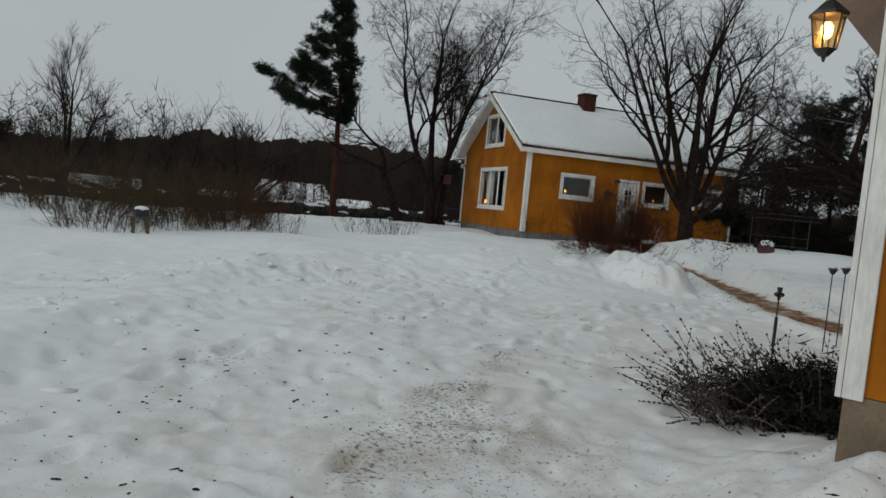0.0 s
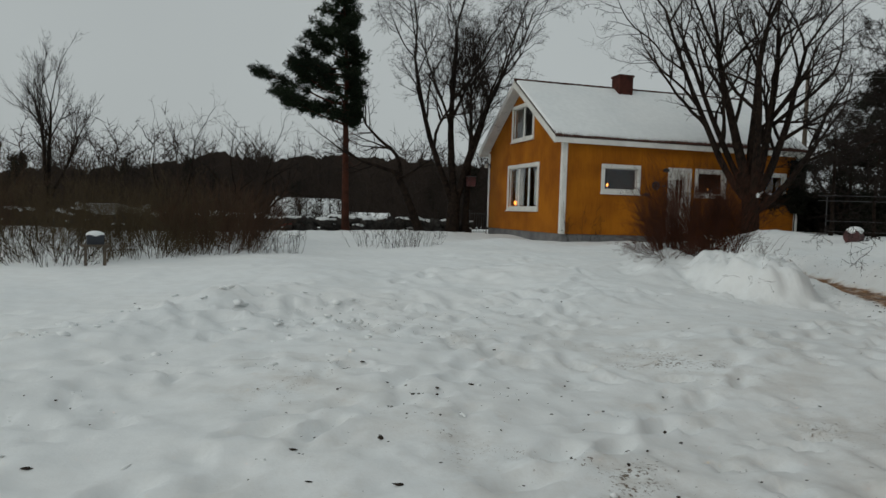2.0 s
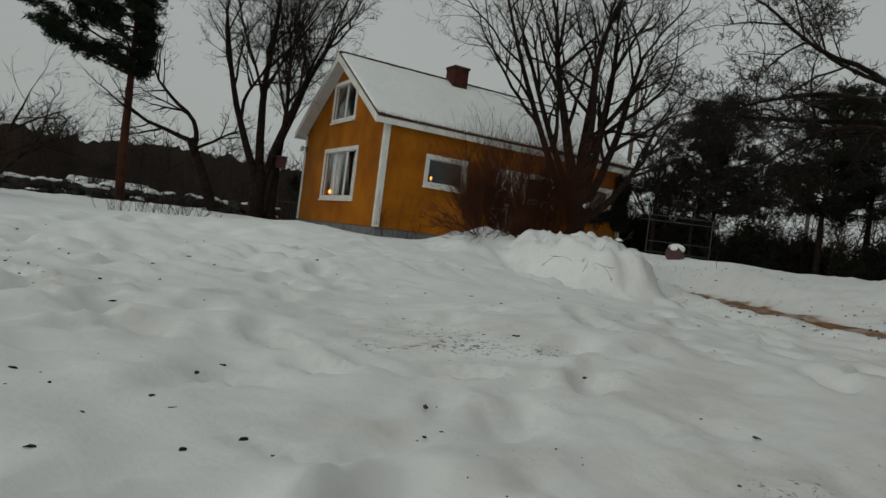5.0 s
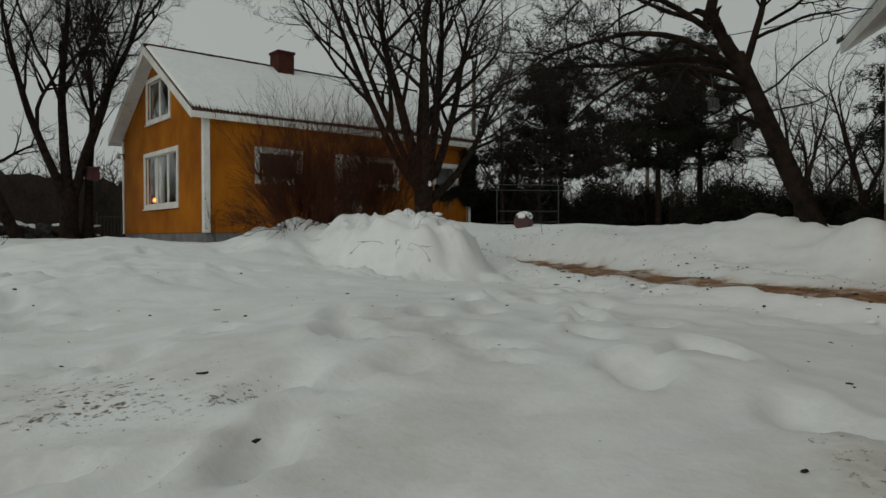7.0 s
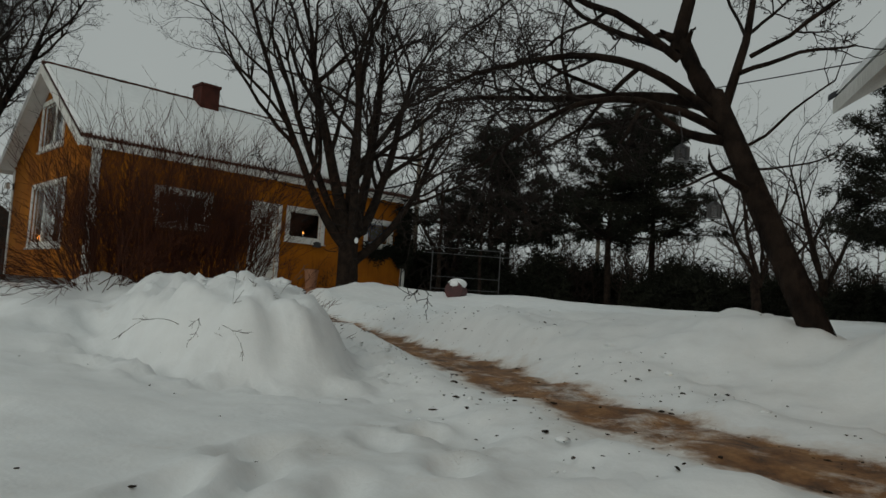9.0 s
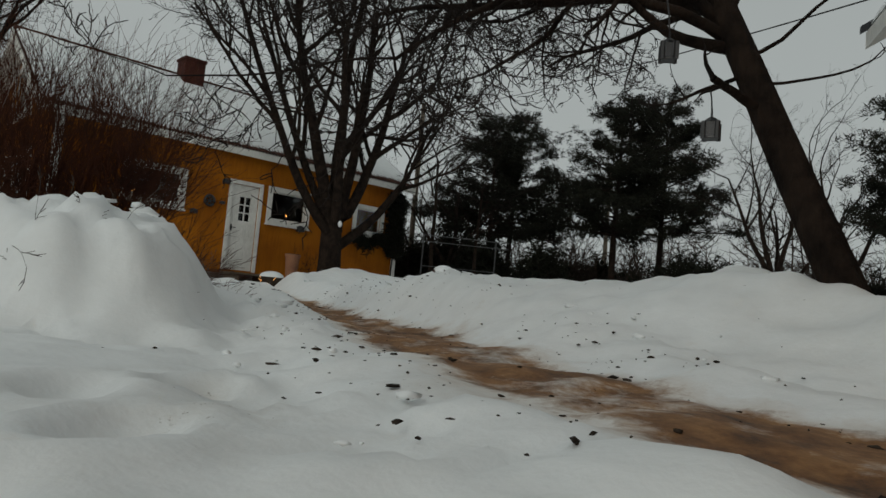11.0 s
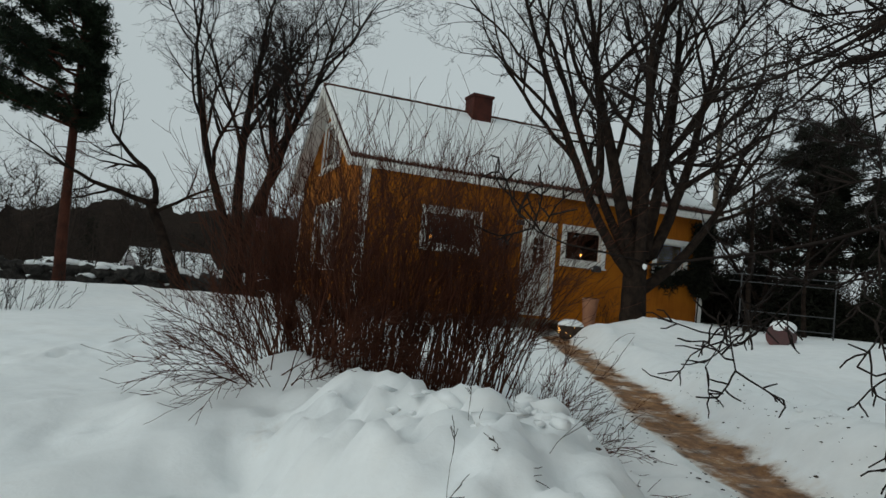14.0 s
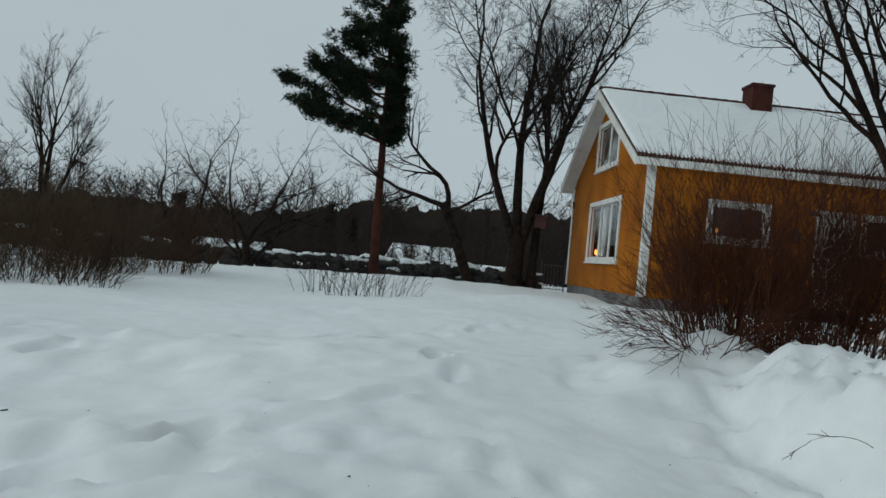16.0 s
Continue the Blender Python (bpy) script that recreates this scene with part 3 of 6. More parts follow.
def window(parent_name, width, height, panes, place, turn, label, rows=1, glass_bars=False):
    """A white casement set in its wall: local x along the wall, y into the house, origin at the opening's lower left corner."""
    w = thing(parent_name, place, turn, label, "window", "", "structure")
    f = 0.10
    bm = bmesh.new()
    for lo, hi in (((-f, -0.035, -f), (width + f, -0.001, 0.02)), ((-f, -0.035, height - 0.02), (width + f, -0.001, height + f)),
                   ((-f, -0.034, 0.02), (0.02, -0.001, height - 0.02)), ((width - 0.02, -0.034, 0.02), (width + f, -0.001, height - 0.02))):
        box_into(bm, lo, hi, 0.004)
    part("architrave", bm, WHITE, w)
    box("window_sill", (-f - 0.02, -0.075, -f - 0.035), (width + f + 0.02, -0.003, -f - 0.002), WHITE, w)
    step = width / panes
    for k in range(panes):
        a, b = k * step, (k + 1) * step
        bm = bmesh.new()
        s = 0.045
        for lo, hi in (((a + .003, 0.03, 0.003), (b - .003, 0.075, s)), ((a + .003, 0.03, height - s), (b - .003, 0.075, height - .003)),
                       ((a + .003, 0.031, s), (a + s, 0.074, height - s)), ((b - s, 0.031, s), (b - .003, 0.074, height - s))):
            box_into(bm, lo, hi, 0.004)
        for r in range(1, rows):
            z = height * r / rows
            box_into(bm, (a + s, 0.035, z - 0.012), (b - s, 0.07, z + 0.012), 0)
        sash = part("sash", bm, WHITE, w)
        pane = box("pane", (a + s, 0.05, s), (b - s, 0.056, height - s), PANE, w, "", 0)
        pane.parent = sash
        pane.visible_shadow = False
    return w


def build_cottage():
    c = thing("cottage", (0, 0, 0), 0, "small ochre cottage with white trim and a snowy tiled roof", "house")
    # openings as (u0, u1, z0, z1)
    front = [(1.40, 2.57, 1.42, 2.12), (3.76, 4.44, 0.12, 2.12), (4.77, 5.76, 1.42, 2.12), (7.30, 8.14, 1.50, 2.12)]
    gable = [(1.80, 4.34, 0.82, 2.22), (2.35, 4.10, 3.22, 4.30)]
    bm = bmesh.new()
    wall_pieces(bm, 0, LONG, FLOOR, WALLTOP, front, lambda u, w, z: (u, w, z))
    part("wall", bm, OCHRE, c, "ochre front wall with rain stains")
    # gable walls: rectangles below, stepped pieces under the rake above
    for x0, holes in ((0.0, gable), (LONG - 0.16, [])):
        bm = bmesh.new()
        wall_pieces(bm, 0.16, WIDE - 0.16, FLOOR, WALLTOP, [g for g in holes if g[3] < WALLTOP], lambda u, w, z, x0=x0: (x0 + w, u, z))
        part("wall", bm, OCHRE, c)
        bm = bmesh.new()
        up = [g for g in holes if g[3] > WALLTOP]
        ys = sorted({0.16, WIDE / 2, WIDE - 0.16, *[v for g in up for v in g[:2]]})
        for a, b in zip(ys, ys[1:]):
            hole = next((g for g in up if g[0] <= a and b <= g[1]), None)
            spans = [(WALLTOP, WALLTOP, roof_z(a) - 0.1, roof_z(b) - 0.1)] if not hole else [(WALLTOP, WALLTOP, hole[2], hole[2]), (hole[3], hole[3], roof_z(a) - 0.1, roof_z(b) - 0.1)]
            for za, zb, zc, zd in spans:
                vs = [bm.verts.new(p) for p in ((x0, a, za), (x0, b, zb), (x0, b, zd), (x0, a, zc), (x0 + 0.16, a, za), (x0 + 0.16, b, zb), (x0 + 0.16, b, zd), (x0 + 0.16, a, zc))]
                for f in ((0, 3, 2, 1), (4, 5, 6, 7), (0, 1, 5, 4), (2, 3, 7, 6), (1, 2, 6, 5), (0, 4, 7, 3)):
                    bm.faces.new([vs[i] for i in f])
        bmesh.ops.recalc_face_normals(bm, faces=bm.faces)
        part("gable_wall", bm, OCHRE, c)
    box("wall", (0, WIDE - 0.16, FLOOR), (LONG, WIDE, WALLTOP), OCHRE, c, "", 0)
    box("plinth", (0.03, 0.03, -0.9), (LONG - 0.03, WIDE - 0.03, FLOOR), PLINTH, c, "grey cement plinth", 0.01)
    # white corner boards and frieze
    for x, y in ((0, 0), (0, WIDE), (LONG, 0), (LONG, WIDE)):
        sx, sy = (1 if x == 0 else -1), (1 if y == 0 else -1)
        bm = bmesh.new()
        box_into(bm, (x - sx * 0.025, y - sy * 0.025, FLOOR + 0.0), (x + sx * 0.13, y - sy * 0.001, WALLTOP - 0.08), 0.004)
        box_into(bm, (x - sx * 0.025, y, FLOOR), (x - sx * 0.001, y + sy * 0.13, WALLTOP - 0.08), 0.004)
        part("corner_board", bm, WHITE, c)
    box("frieze_board", (-0.03, -0.03, WALLTOP - 0.16), (LONG + 0.03, -0.002, WALLTOP + 0.02), WHITE, c)
    # roof: two slabs of pantiles with rolls, boards beneath
    y_e, over = 0.18, 0.38
    roof = new("roof")
    roof.parent = c
    for side in (-1, 1):
        bm = bmesh.new()
        n = 110
        for r, (ya, yb) in enumerate(((WIDE / 2, WIDE / 2 + side * (WIDE / 2 + y_e)),)):
            rows = [[], [], [], []]
            for i in range(n * 4 + 1):
                x = -over + (LONG + 2 * over) * i / (n * 4)
                roll = 0.022 * (1 + math.cos(2 * math.pi * i / 4))
                for q, (y, dz) in enumerate(((ya, roll), (yb, roll), (yb, roll - 0.022), (ya, roll - 0.022))):
                    rows[q].append(bm.verts.new((x, y, roof_z(y) + dz)))
            for q in range(4):
                A, B = rows[q], rows[(q + 1) % 4]
                for i in range(n * 4):
                    bm.faces.new((A[i], A[i + 1], B[i + 1], B[i]))
        bmesh.ops.recalc_face_normals(bm, faces=bm.faces)
        tiles = part("roof_tiles", bm, TILE, roof, "red clay pantiles showing along the eaves")
        # boarded soffit
        bm = bmesh.new()
        vs = [bm.verts.new((x, y, roof_z(y) + dz)) for x in (-over + 0.03, LONG + over - 0.03) for y in (WIDE / 2, WIDE / 2 + side * (WIDE / 2 + y_e - 0.04)) for dz in (-0.03, -0.09)]
        for f in ((0, 1, 3, 2), (4, 6, 7, 5), (0, 4, 5, 1), (2, 3, 7, 6), (0, 2, 6, 4), (1, 5, 7, 3)):
            bm.faces.new([vs[i] for i in f])
        bmesh.ops.recalc_face_normals(bm, faces=bm.faces)
        part("soffit", bm, WHITE, roof)
        # barge boards at both gables
        for x in (-over, LONG + over):
            s = 1 if x < 0 else -1
            bm = bmesh.new()
            vs = [bm.verts.new((xx, y, roof_z(y) + dz)) for xx in (x - s * 0.015, x + s * 0.02) for y in (WIDE / 2, WIDE / 2 + side * (WIDE / 2 + y_e)) for dz in (0.015, -0.20)]
            for f in ((0, 1, 3, 2), (4, 6, 7, 5), (0, 4, 5, 1), (2, 3, 7, 6), (0, 2, 6, 4), (1, 5, 7, 3)):
                bm.faces.new([vs[i] for i in f])
            bmesh.ops.recalc_face_normals(bm, faces=bm.faces)
            part("barge_board", bm, WHITE, roof)
        # eaves board
        y = WIDE / 2 + side * (WIDE / 2 + y_e - 0.02)
        box("eaves_board", (-over + 0.02, y - 0.02, roof_z(y) - 0.19), (LONG + over - 0.02, y + 0.0, roof_z(y) - 0.035), WHITE, roof)
        # blanket of snow, thinner and uneven at its lower edge
        bm = bmesh.new()
        cols, rws = 180, 9
        rng = np.random.default_rng(7 + side)
        wav = np.cumsum(rng.normal(0, 0.01, cols + 1))
        wav = wav - np.linspace(wav[0], wav[-1], cols + 1)
        grid = []
        for i in range(cols + 1):
            x = -over + 0.05 + (LONG + 2 * over - 0.1) * i / cols
            col = []
            for r in range(rws + 1):
                q = r / rws
                run = (WIDE / 2 + y_e - 0.13 + wav[i] * 0.8 + 0.03 * math.cos(2 * math.pi * i / 1.64)) * q
                y = WIDE / 2 + side * run
                lump = 0.02 * float(value_noise(np.array(x * 2.0), np.array(y * 2.0 + 40), 3)) + 0.012 * float(value_noise(np.array(x * 7.0), np.array(y * 7.0 + 40), 4))
                depth = 0.085 + lump if r < rws else 0.03
                if i in (0, cols):
                    depth = 0.035
                col.append(bm.verts.new((x, y, roof_z(y) + depth)))
            col.append(bm.verts.new((x, WIDE / 2 + side * run, roof_z(WIDE / 2 + side * run) + 0.012)))
            grid.append(col)
        for i in range(cols):
            for r in range(rws + 1):
                bm.faces.new((grid[i][r], grid[i + 1][r], grid[i + 1][r + 1], grid[i][r + 1]))
        bmesh.ops.recalc_face_normals(bm, faces=bm.faces)
        sn = part("roof_snow", bm, SNOW, roof, "smooth blanket of snow")
        sn.data.polygons.foreach_set("use_smooth", [True] * len(sn.data.polygons))
    bm = bmesh.new()
    k = 34
    for i in range(k):
        a = -over + (LONG + 2 * over) * i / k
        cyl_into(bm, (a, WIDE / 2, RIDGE + 0.065), (a + (LONG + 2 * over) / k * 1.06, WIDE / 2, RIDGE + 0.072), 0.05, 0.056, 8)
    part("ridge_tiles", bm, TILE, roof, "row of dark clay ridge tiles")
    # chimney
    ch = new("chimney")
    ch.parent = c
    box("chimney", (3.44, 2.82, 4.6), (3.98, 3.37, 5.60), BRICKRED, ch, "red brick chimney stack", 0.012)
    box("chimney_cap", (3.41, 2.79, 5.55), (4.01, 3.40, 5.63), BRICKRED, ch, "", 0.015)
    box("chimney_flue", (3.54, 2.92, 5.62), (3.88, 3.27, 5.66), BLACK, ch, "", 0.01)
    # windows
    window("window_1", 1.17, 0.70, 1, (1.40, 0, 1.42), 0, "wide low white-framed window with a candle light inside")
    window("window_2", 0.99, 0.70, 1, (4.77, 0, 1.42), 0, "wide low white-framed window beside the door")
    window("window_3", 0.84, 0.62, 1, (7.30, 0, 1.50), 0, "small white-framed window with a fir garland below")
    window("window_4", 2.54, 1.40, 3, (0, 4.34, 0.82), -90, "three-light white window with pale curtains and a lamp")
    window("window_5", 1.75, 1.08, 2, (0, 4.10, 3.22), -90, "two-light white attic window in the gable")
    # door
    d = thing("door_1", (3.76, 0, 0.12), 0, "closed white panelled door with a six-pane window", "door", "", "structure")
    bm = bmesh.new()
    for lo, hi in (((-0.09, -0.035, -0.02), (0.0, -0.001, 2.08)), ((0.68, -0.035, -0.02), (0.77, -0.001, 2.08)), ((-0.09, -0.036, 2.0), (0.77, -0.001, 2.09))):
        box_into(bm, lo, hi, 0.004)
    part("door_frame", bm, WHITE, d)
    bm = bmesh.new()
    hx0, hx1, hz0, hz1 = 0.22, 0.50, 1.16, 1.72
    wall_pieces(bm, 0.004, 0.676, 0.004, 1.996, [(hx0, hx1, hz0, hz1)], lambda u, w, z: (u, 0.02 + w * 0.3, z))
    box_into(bm, (0.10, 0.012, 0.18), (0.58, 0.022, 1.0), 0.004)
    for x in ((hx0 + hx1) / 2,):
        box_into(bm, (x - 0.014, 0.022, hz0), (x + 0.014, 0.05, hz1), 0)
    for q in (1, 2):
        z = hz0 + (hz1 - hz0) * q / 3
        box_into(bm, (hx0, 0.023, z - 0.014), (hx1, 0.049, z + 0.014), 0)
    leaf = part("door_leaf", bm, WHITE, d)
    for r in range(3):
        for q in range(2):
            x0, x1 = hx0 + 0.14 * q + 0.014 * q, hx0 + 0.14 * (q + 1) - 0.014 * (1 - q)
            z0, z1 = hz0 + (hz1 - hz0) * r / 3 + 0.014 * (r > 0), hz0 + (hz1 - hz0) * (r + 1) / 3 - 0.014 * (r < 2)
            p = box("pane", (x0, 0.034, z0), (x1, 0.038, z1), PANE, leaf, "", 0)
            p.visible_shadow = False
    bm = bmesh.new()
    cyl_into(bm, (0.07, 0.02, 0.98), (0.07, -0.04, 0.98), 0.012, 0.012, 10)
    cyl_into(bm, (0.065, -0.035, 0.98), (0.17, -0.035, 0.98), 0.009, 0.009, 8)
    box_into(bm, (0.05, 0.012, 0.9), (0.09, 0.019, 1.05), 0.003)
    part("door_handle", bm, GREYMETAL, leaf, "steel door handle")
    # dim room behind the panes: its shade is put into the boxes' dark colour
    box("attic_floor", (0.2, 0.2, 2.9), (LONG - 0.2, WIDE - 0.2, 2.96), ROOMSHADE, c, "", 0)
    box("room_partition", (0.4, 2.6, 0.04), (LONG - 0.2, 2.7, 2.9), ROOMSHADE, c, "", 0)
    box("room_floor", (0.17, 0.17, 0.035), (LONG - 0.17, WIDE - 0.17, 0.1), ROOMSHADE, c, "", 0)
    for a, b in ((1.84, 2.62), (3.5, 4.3)):
        bm = bmesh.new()
        k = 26
        rows = [[bm.verts.new((0.24 + 0.025 * math.sin(i * 1.3) + dx, a + (b - a) * i / k, z)) for i in range(k + 1)] for dx, z in ((0, 0.9), (0, 2.2), (0.006, 2.2), (0.006, 0.9))]
        for q in range(4):
            for i in range(k):
                bm.faces.new((rows[q][i], rows[q][i + 1], rows[(q + 1) % 4][i + 1], rows[(q + 1) % 4][i]))
        bmesh.ops.recalc_face_normals(bm, faces=bm.faces)
        part("curtain", bm, CURTAIN, c, "pale curtain inside the gable window")
    return c


build_cottage()


def candle(place, label, size=1.0):
    """An electric window candle: foot, tube and a glowing bulb."""
    t = thing("window_candle", place, 0, label, "lamp", "lit window candles")
    bm = bmesh.new()
    cyl_into(bm, (0, 0, 0), (0, 0, 0.02), 0.05, 0.045, 12)
    part("foot", bm, WOODEN, t)
    bm = bmesh.new()
    cyl_into(bm, (0, 0, 0.02), (0, 0, 0.13), 0.012, 0.012, 8)
    part("stem", bm, WHITE, t)
    bm = bmesh.new()
    bmesh.ops.create_uvsphere(bm, u_segments=10, v_segments=8, radius=0.032 * size, matrix=Matrix.Translation((0, 0, 0.16)) @ Matrix.Diagonal((1, 1, 1.5, 1)))
    part("bulb", bm, FLAME, t, "small glowing orange bulb")


candle((1.60, 0.13, 1.425), "small lit orange candle lamp on the window ledge")
candle((0.15, 4.05, 0.83), "small lit orange candle lamp behind the gable window", 1.5)
candle((5.3, 0.14, 1.425), "small lit orange candle lamp in the kitchen window", 0.6)


# ---- trees ----
def stuff(ob):
    return tagged(ob, "", "", "", "stuff")


def bare_tree(name, place, label, seed, stems, spec, group="", bark=BARK, twig=TWIG, sides=5, category="tree"):
    """stems: rows of (offset, way, length, base radius, tip radius, steps, wobble, lift)."""
    t = thing(name, place, 0, label, category, group)
    rng = np.random.default_rng(seed)
    thick, thin = [], []
    for k, (off, way, ln, r0, r1, steps, wob, lift) in enumerate(stems):
        line = bent_line(rng, off, way, ln, r0, r1, steps, wob, lift)
        if k:
            branch_out(rng, line, 0, spec if ln > 1.0 else [(2, 0.5, 50, 0.2, 0.0, 4), (2, 0.5, 50, 0.25, 0.0, 3)], thick, thin)
        elif len(stems) == 1:
            branch_out(rng, (line[0][3:], line[1][3:], line[2]), 0, spec, thick, thin)
        if not k:
            line[1][0] *= 1.35
            line[1][1] *= 1.1
        tube_mesh("limb" if k else "trunk", [line[:2]], bark, t, 10)
    if thick:
        stuff(tube_mesh("branchwork", thick, bark, t, sides))
    stuff(tube_mesh("twigwork", thin, twig, t, 3))
    return t


FINEST = 0.0033
CROWN = [(7, 0.54, 38, 0.11, 0.05, 7), (6, 0.54, 44, 0.14, 0.04, 5), (5, 0.50, 46, 0.20, 0.03, 4), (3, 0.5, 48, 0.24, 0.01, 3), (3, 0.5, 45, 0.26, 0.0, 2)]
THICKET_CROWN = [(8, 0.56, 38, 0.11, 0.05, 7), (7, 0.56, 44, 0.14, 0.04, 5), (6, 0.52, 46, 0.20, 0.03, 4), (5, 0.5, 48, 0.24, 0.01, 3), (3, 0.5, 45, 0.26, 0.0, 2)]
bare_tree("maple_tree", (5.5, -1.65, 0.12), "old bare many-stemmed tree in front of the cottage", 11, [
    ((0, 0, -0.7), (0.02, 0, 1), 2.5, 0.31, 0.22, 7, 0.02, 0),
    ((-0.06, 0.06, 1.35), (-0.14, 0.10, 1), 5.0, 0.17, 0.055, 11, 0.05, 0.02),
    ((0.06, 0.1, 1.45), (0.05, 0.16, 1), 5.0, 0.15, 0.055, 11, 0.05, 0.02),
    ((0.08, -0.08, 1.4), (0.20, -0.08, 1), 4.8, 0.14, 0.055, 11, 0.05, 0.03),
    ((0.13, 0.0, 1.15), (0.50, -0.18, 1), 4.8, 0.14, 0.05, 12, 0.05, 0.05),
    ((-0.14, -0.02, 1.05), (-1.0, 0.25, 1.0), 6.3, 0.115, 0.035, 15, 0.04, 0.12),
    ((-0.10, 0.04, 1.3), (-0.52, 0.30, 1), 5.2, 0.11, 0.04, 12, 0.05, 0.03),
    ((-0.03, -0.12, 1.3), (-0.26, -0.40, 1), 4.4, 0.12, 0.05, 11, 0.06, 0.03),
    ((0.2, 0.05, 0.75), (0.9, -0.30, 0.85), 4.0, 0.12, 0.045, 12, 0.06, 0.06),
], CROWN)
def fork_snow():
    bm = bmesh.new()
    bmesh.ops.create_icosphere(bm, subdivisions=2, radius=0.065, matrix=Matrix.Translation((0.02, -0.24, 1.25)) @ Matrix.Diagonal((0.8, 0.7, 1.2, 1)))
    part("snow_patch", bm, SNOW, bpy.data.objects["maple_tree"], "snow caught in the fork")


fork_snow()
bare_tree("forked_tree", (-1.85, 5.2, -0.25), "tall bare forked tree beside the cottage gable", 21, [
    ((0, 0, -0.2), (0, 0, 1), 1.8, 0.26, 0.22, 5, 0.02, 0),
    ((-0.08, 0, 1.3), (-0.46, 0, 1), 5.4, 0.13, 0.045, 9, 0.05, 0.06),
    ((0.0, 0, 1.45), (-0.05, 0.1, 1), 6.0, 0.15, 0.05, 10, 0.04, 0.04),
    ((0.1, 0, 1.2), (0.3, -0.1, 1), 5.6, 0.14, 0.05, 9, 0.05, 0.05),
    ((0.12, 0, 1.3), (0.48, -0.1, 1), 3.6, 0.09, 0.03, 9, 0.06, 0.05),
], THICKET_CROWN)
bare_tree("bare_tree", (-1.35, 5.3, -0.25), "slender bare tree leaning out beside the gable", 22, [
    ((0, 0, -0.2), (0.10, 0, 1), 5.6, 0.15, 0.04, 10, 0.04, 0.02),
], THICKET_CROWN)
bare_tree("crooked_tree", (-2.95, 5.2, -0.25), "crooked bare fruit tree by the stone wall", 31, [
    ((0, 0, -0.2), (-0.42, 0, 1), 2.7, 0.17, 0.12, 7, 0.04, 0.02),
    ((-0.85, 0, 2.1), (-1.0, 0, 0.55), 2.5, 0.08, 0.03, 8, 0.12, 0.03),
    ((-0.9, 0, 2.2), (-0.1, 0.1, 1), 2.6, 0.08, 0.03, 8, 0.12, 0.03),
    ((-0.85, 0, 2.0), (0.8, 0.1, 0.6), 1.8, 0.05, 0.02, 7, 0.12, 0.03),
], CROWN[1:])
APPLE = [(10, 0.44, 50, 0.16, 0.02, 7), (9, 0.44, 54, 0.22, 0.02, 5), (6, 0.46, 54, 0.26, 0.01, 4), (4, 0.5, 52, 0.3, 0.0, 3)]
AX, AY = 0.15, -13.93
FINEST = 0.0029
LEAN = (0.06, 0.47)


def on_trunk(z):
    """A point on the axis of the leaning apple trunk."""
    return (LEAN[0] * z, LEAN[1] * z, z)


bare_tree("apple_tree", (AX, AY, 0.04), "old leaning apple tree with two hanging lanterns", 43, [
    (on_trunk(-0.5), (LEAN[0], LEAN[1], 1), 2.42, 0.108, 0.078, 12, 0.008, 0.0),
    (on_trunk(1.62), (-0.30, 0.42, 0.81), 0.55, 0.074, 0.062, 6, 0.04, 0.05),
    ((-0.07, 1.0, 2.04), (0.10, -0.20, 0.95), 1.7, 0.058, 0.016, 9, 0.07, 0.0),
    (on_trunk(1.50), (0.20, -0.20, 0.95), 2.0, 0.040, 0.012, 9, 0.07, -0.03),
    ((0.18, 0.62, 1.86), (0.70, -0.60, 0.40), 1.0, 0.020, 0.008, 8, 0.10, -0.02),
    ((0.20, 0.55, 1.98), (0.30, -0.85, 0.55), 1.15, 0.018, 0.007, 8, 0.12, -0.02),
    (on_trunk(1.58), (-0.55, 0.80, 0.30), 2.3, 0.046, 0.012, 12, 0.06, -0.04),
    (on_trunk(1.45), (-0.50, 0.55, 0.75), 2.4, 0.040, 0.011, 13, 0.06, -0.11),
    (on_trunk(1.36), (-0.62, 0.45, 0.60), 2.2, 0.036, 0.010, 12, 0.06, -0.12),
    (on_trunk(1.32), (-0.71, 0.60, 0.05), 0.70, 0.040, 0.020, 7, 0.08, 0.06),
    (on_trunk(0.93), (-0.62, 0.14, 0.02), 0.42, 0.030, 0.020, 5, 0.05, 0.03),
    (on_trunk(1.15), (-0.70, 0.30, -0.30), 0.50, 0.014, 0.008, 6, 0.14, 0.04),
    (on_trunk(1.25), (0.59, -0.63, 0.50), 0.80, 0.013, 0.006, 7, 0.12, -0.04),
    (on_trunk(1.10), (0.70, -0.50, 0.25), 0.60, 0.010, 0.005, 7, 0.12, -0.03),
    ((-0.12, 0.95, 1.95), (-0.70, 0.55, 0.60), 2.0, 0.034, 0.010, 10, 0.09, -0.04),
    ((-0.14, 0.98, 2.0), (0.35, 0.85, 0.60), 1.8, 0.030, 0.010, 10, 0.09, -0.03),
    (on_trunk(1.60), (0.60, 0.75, 0.55), 1.8, 0.030, 0.010, 10, 0.09, -0.03),
], APPLE)
FINEST = 0.0026


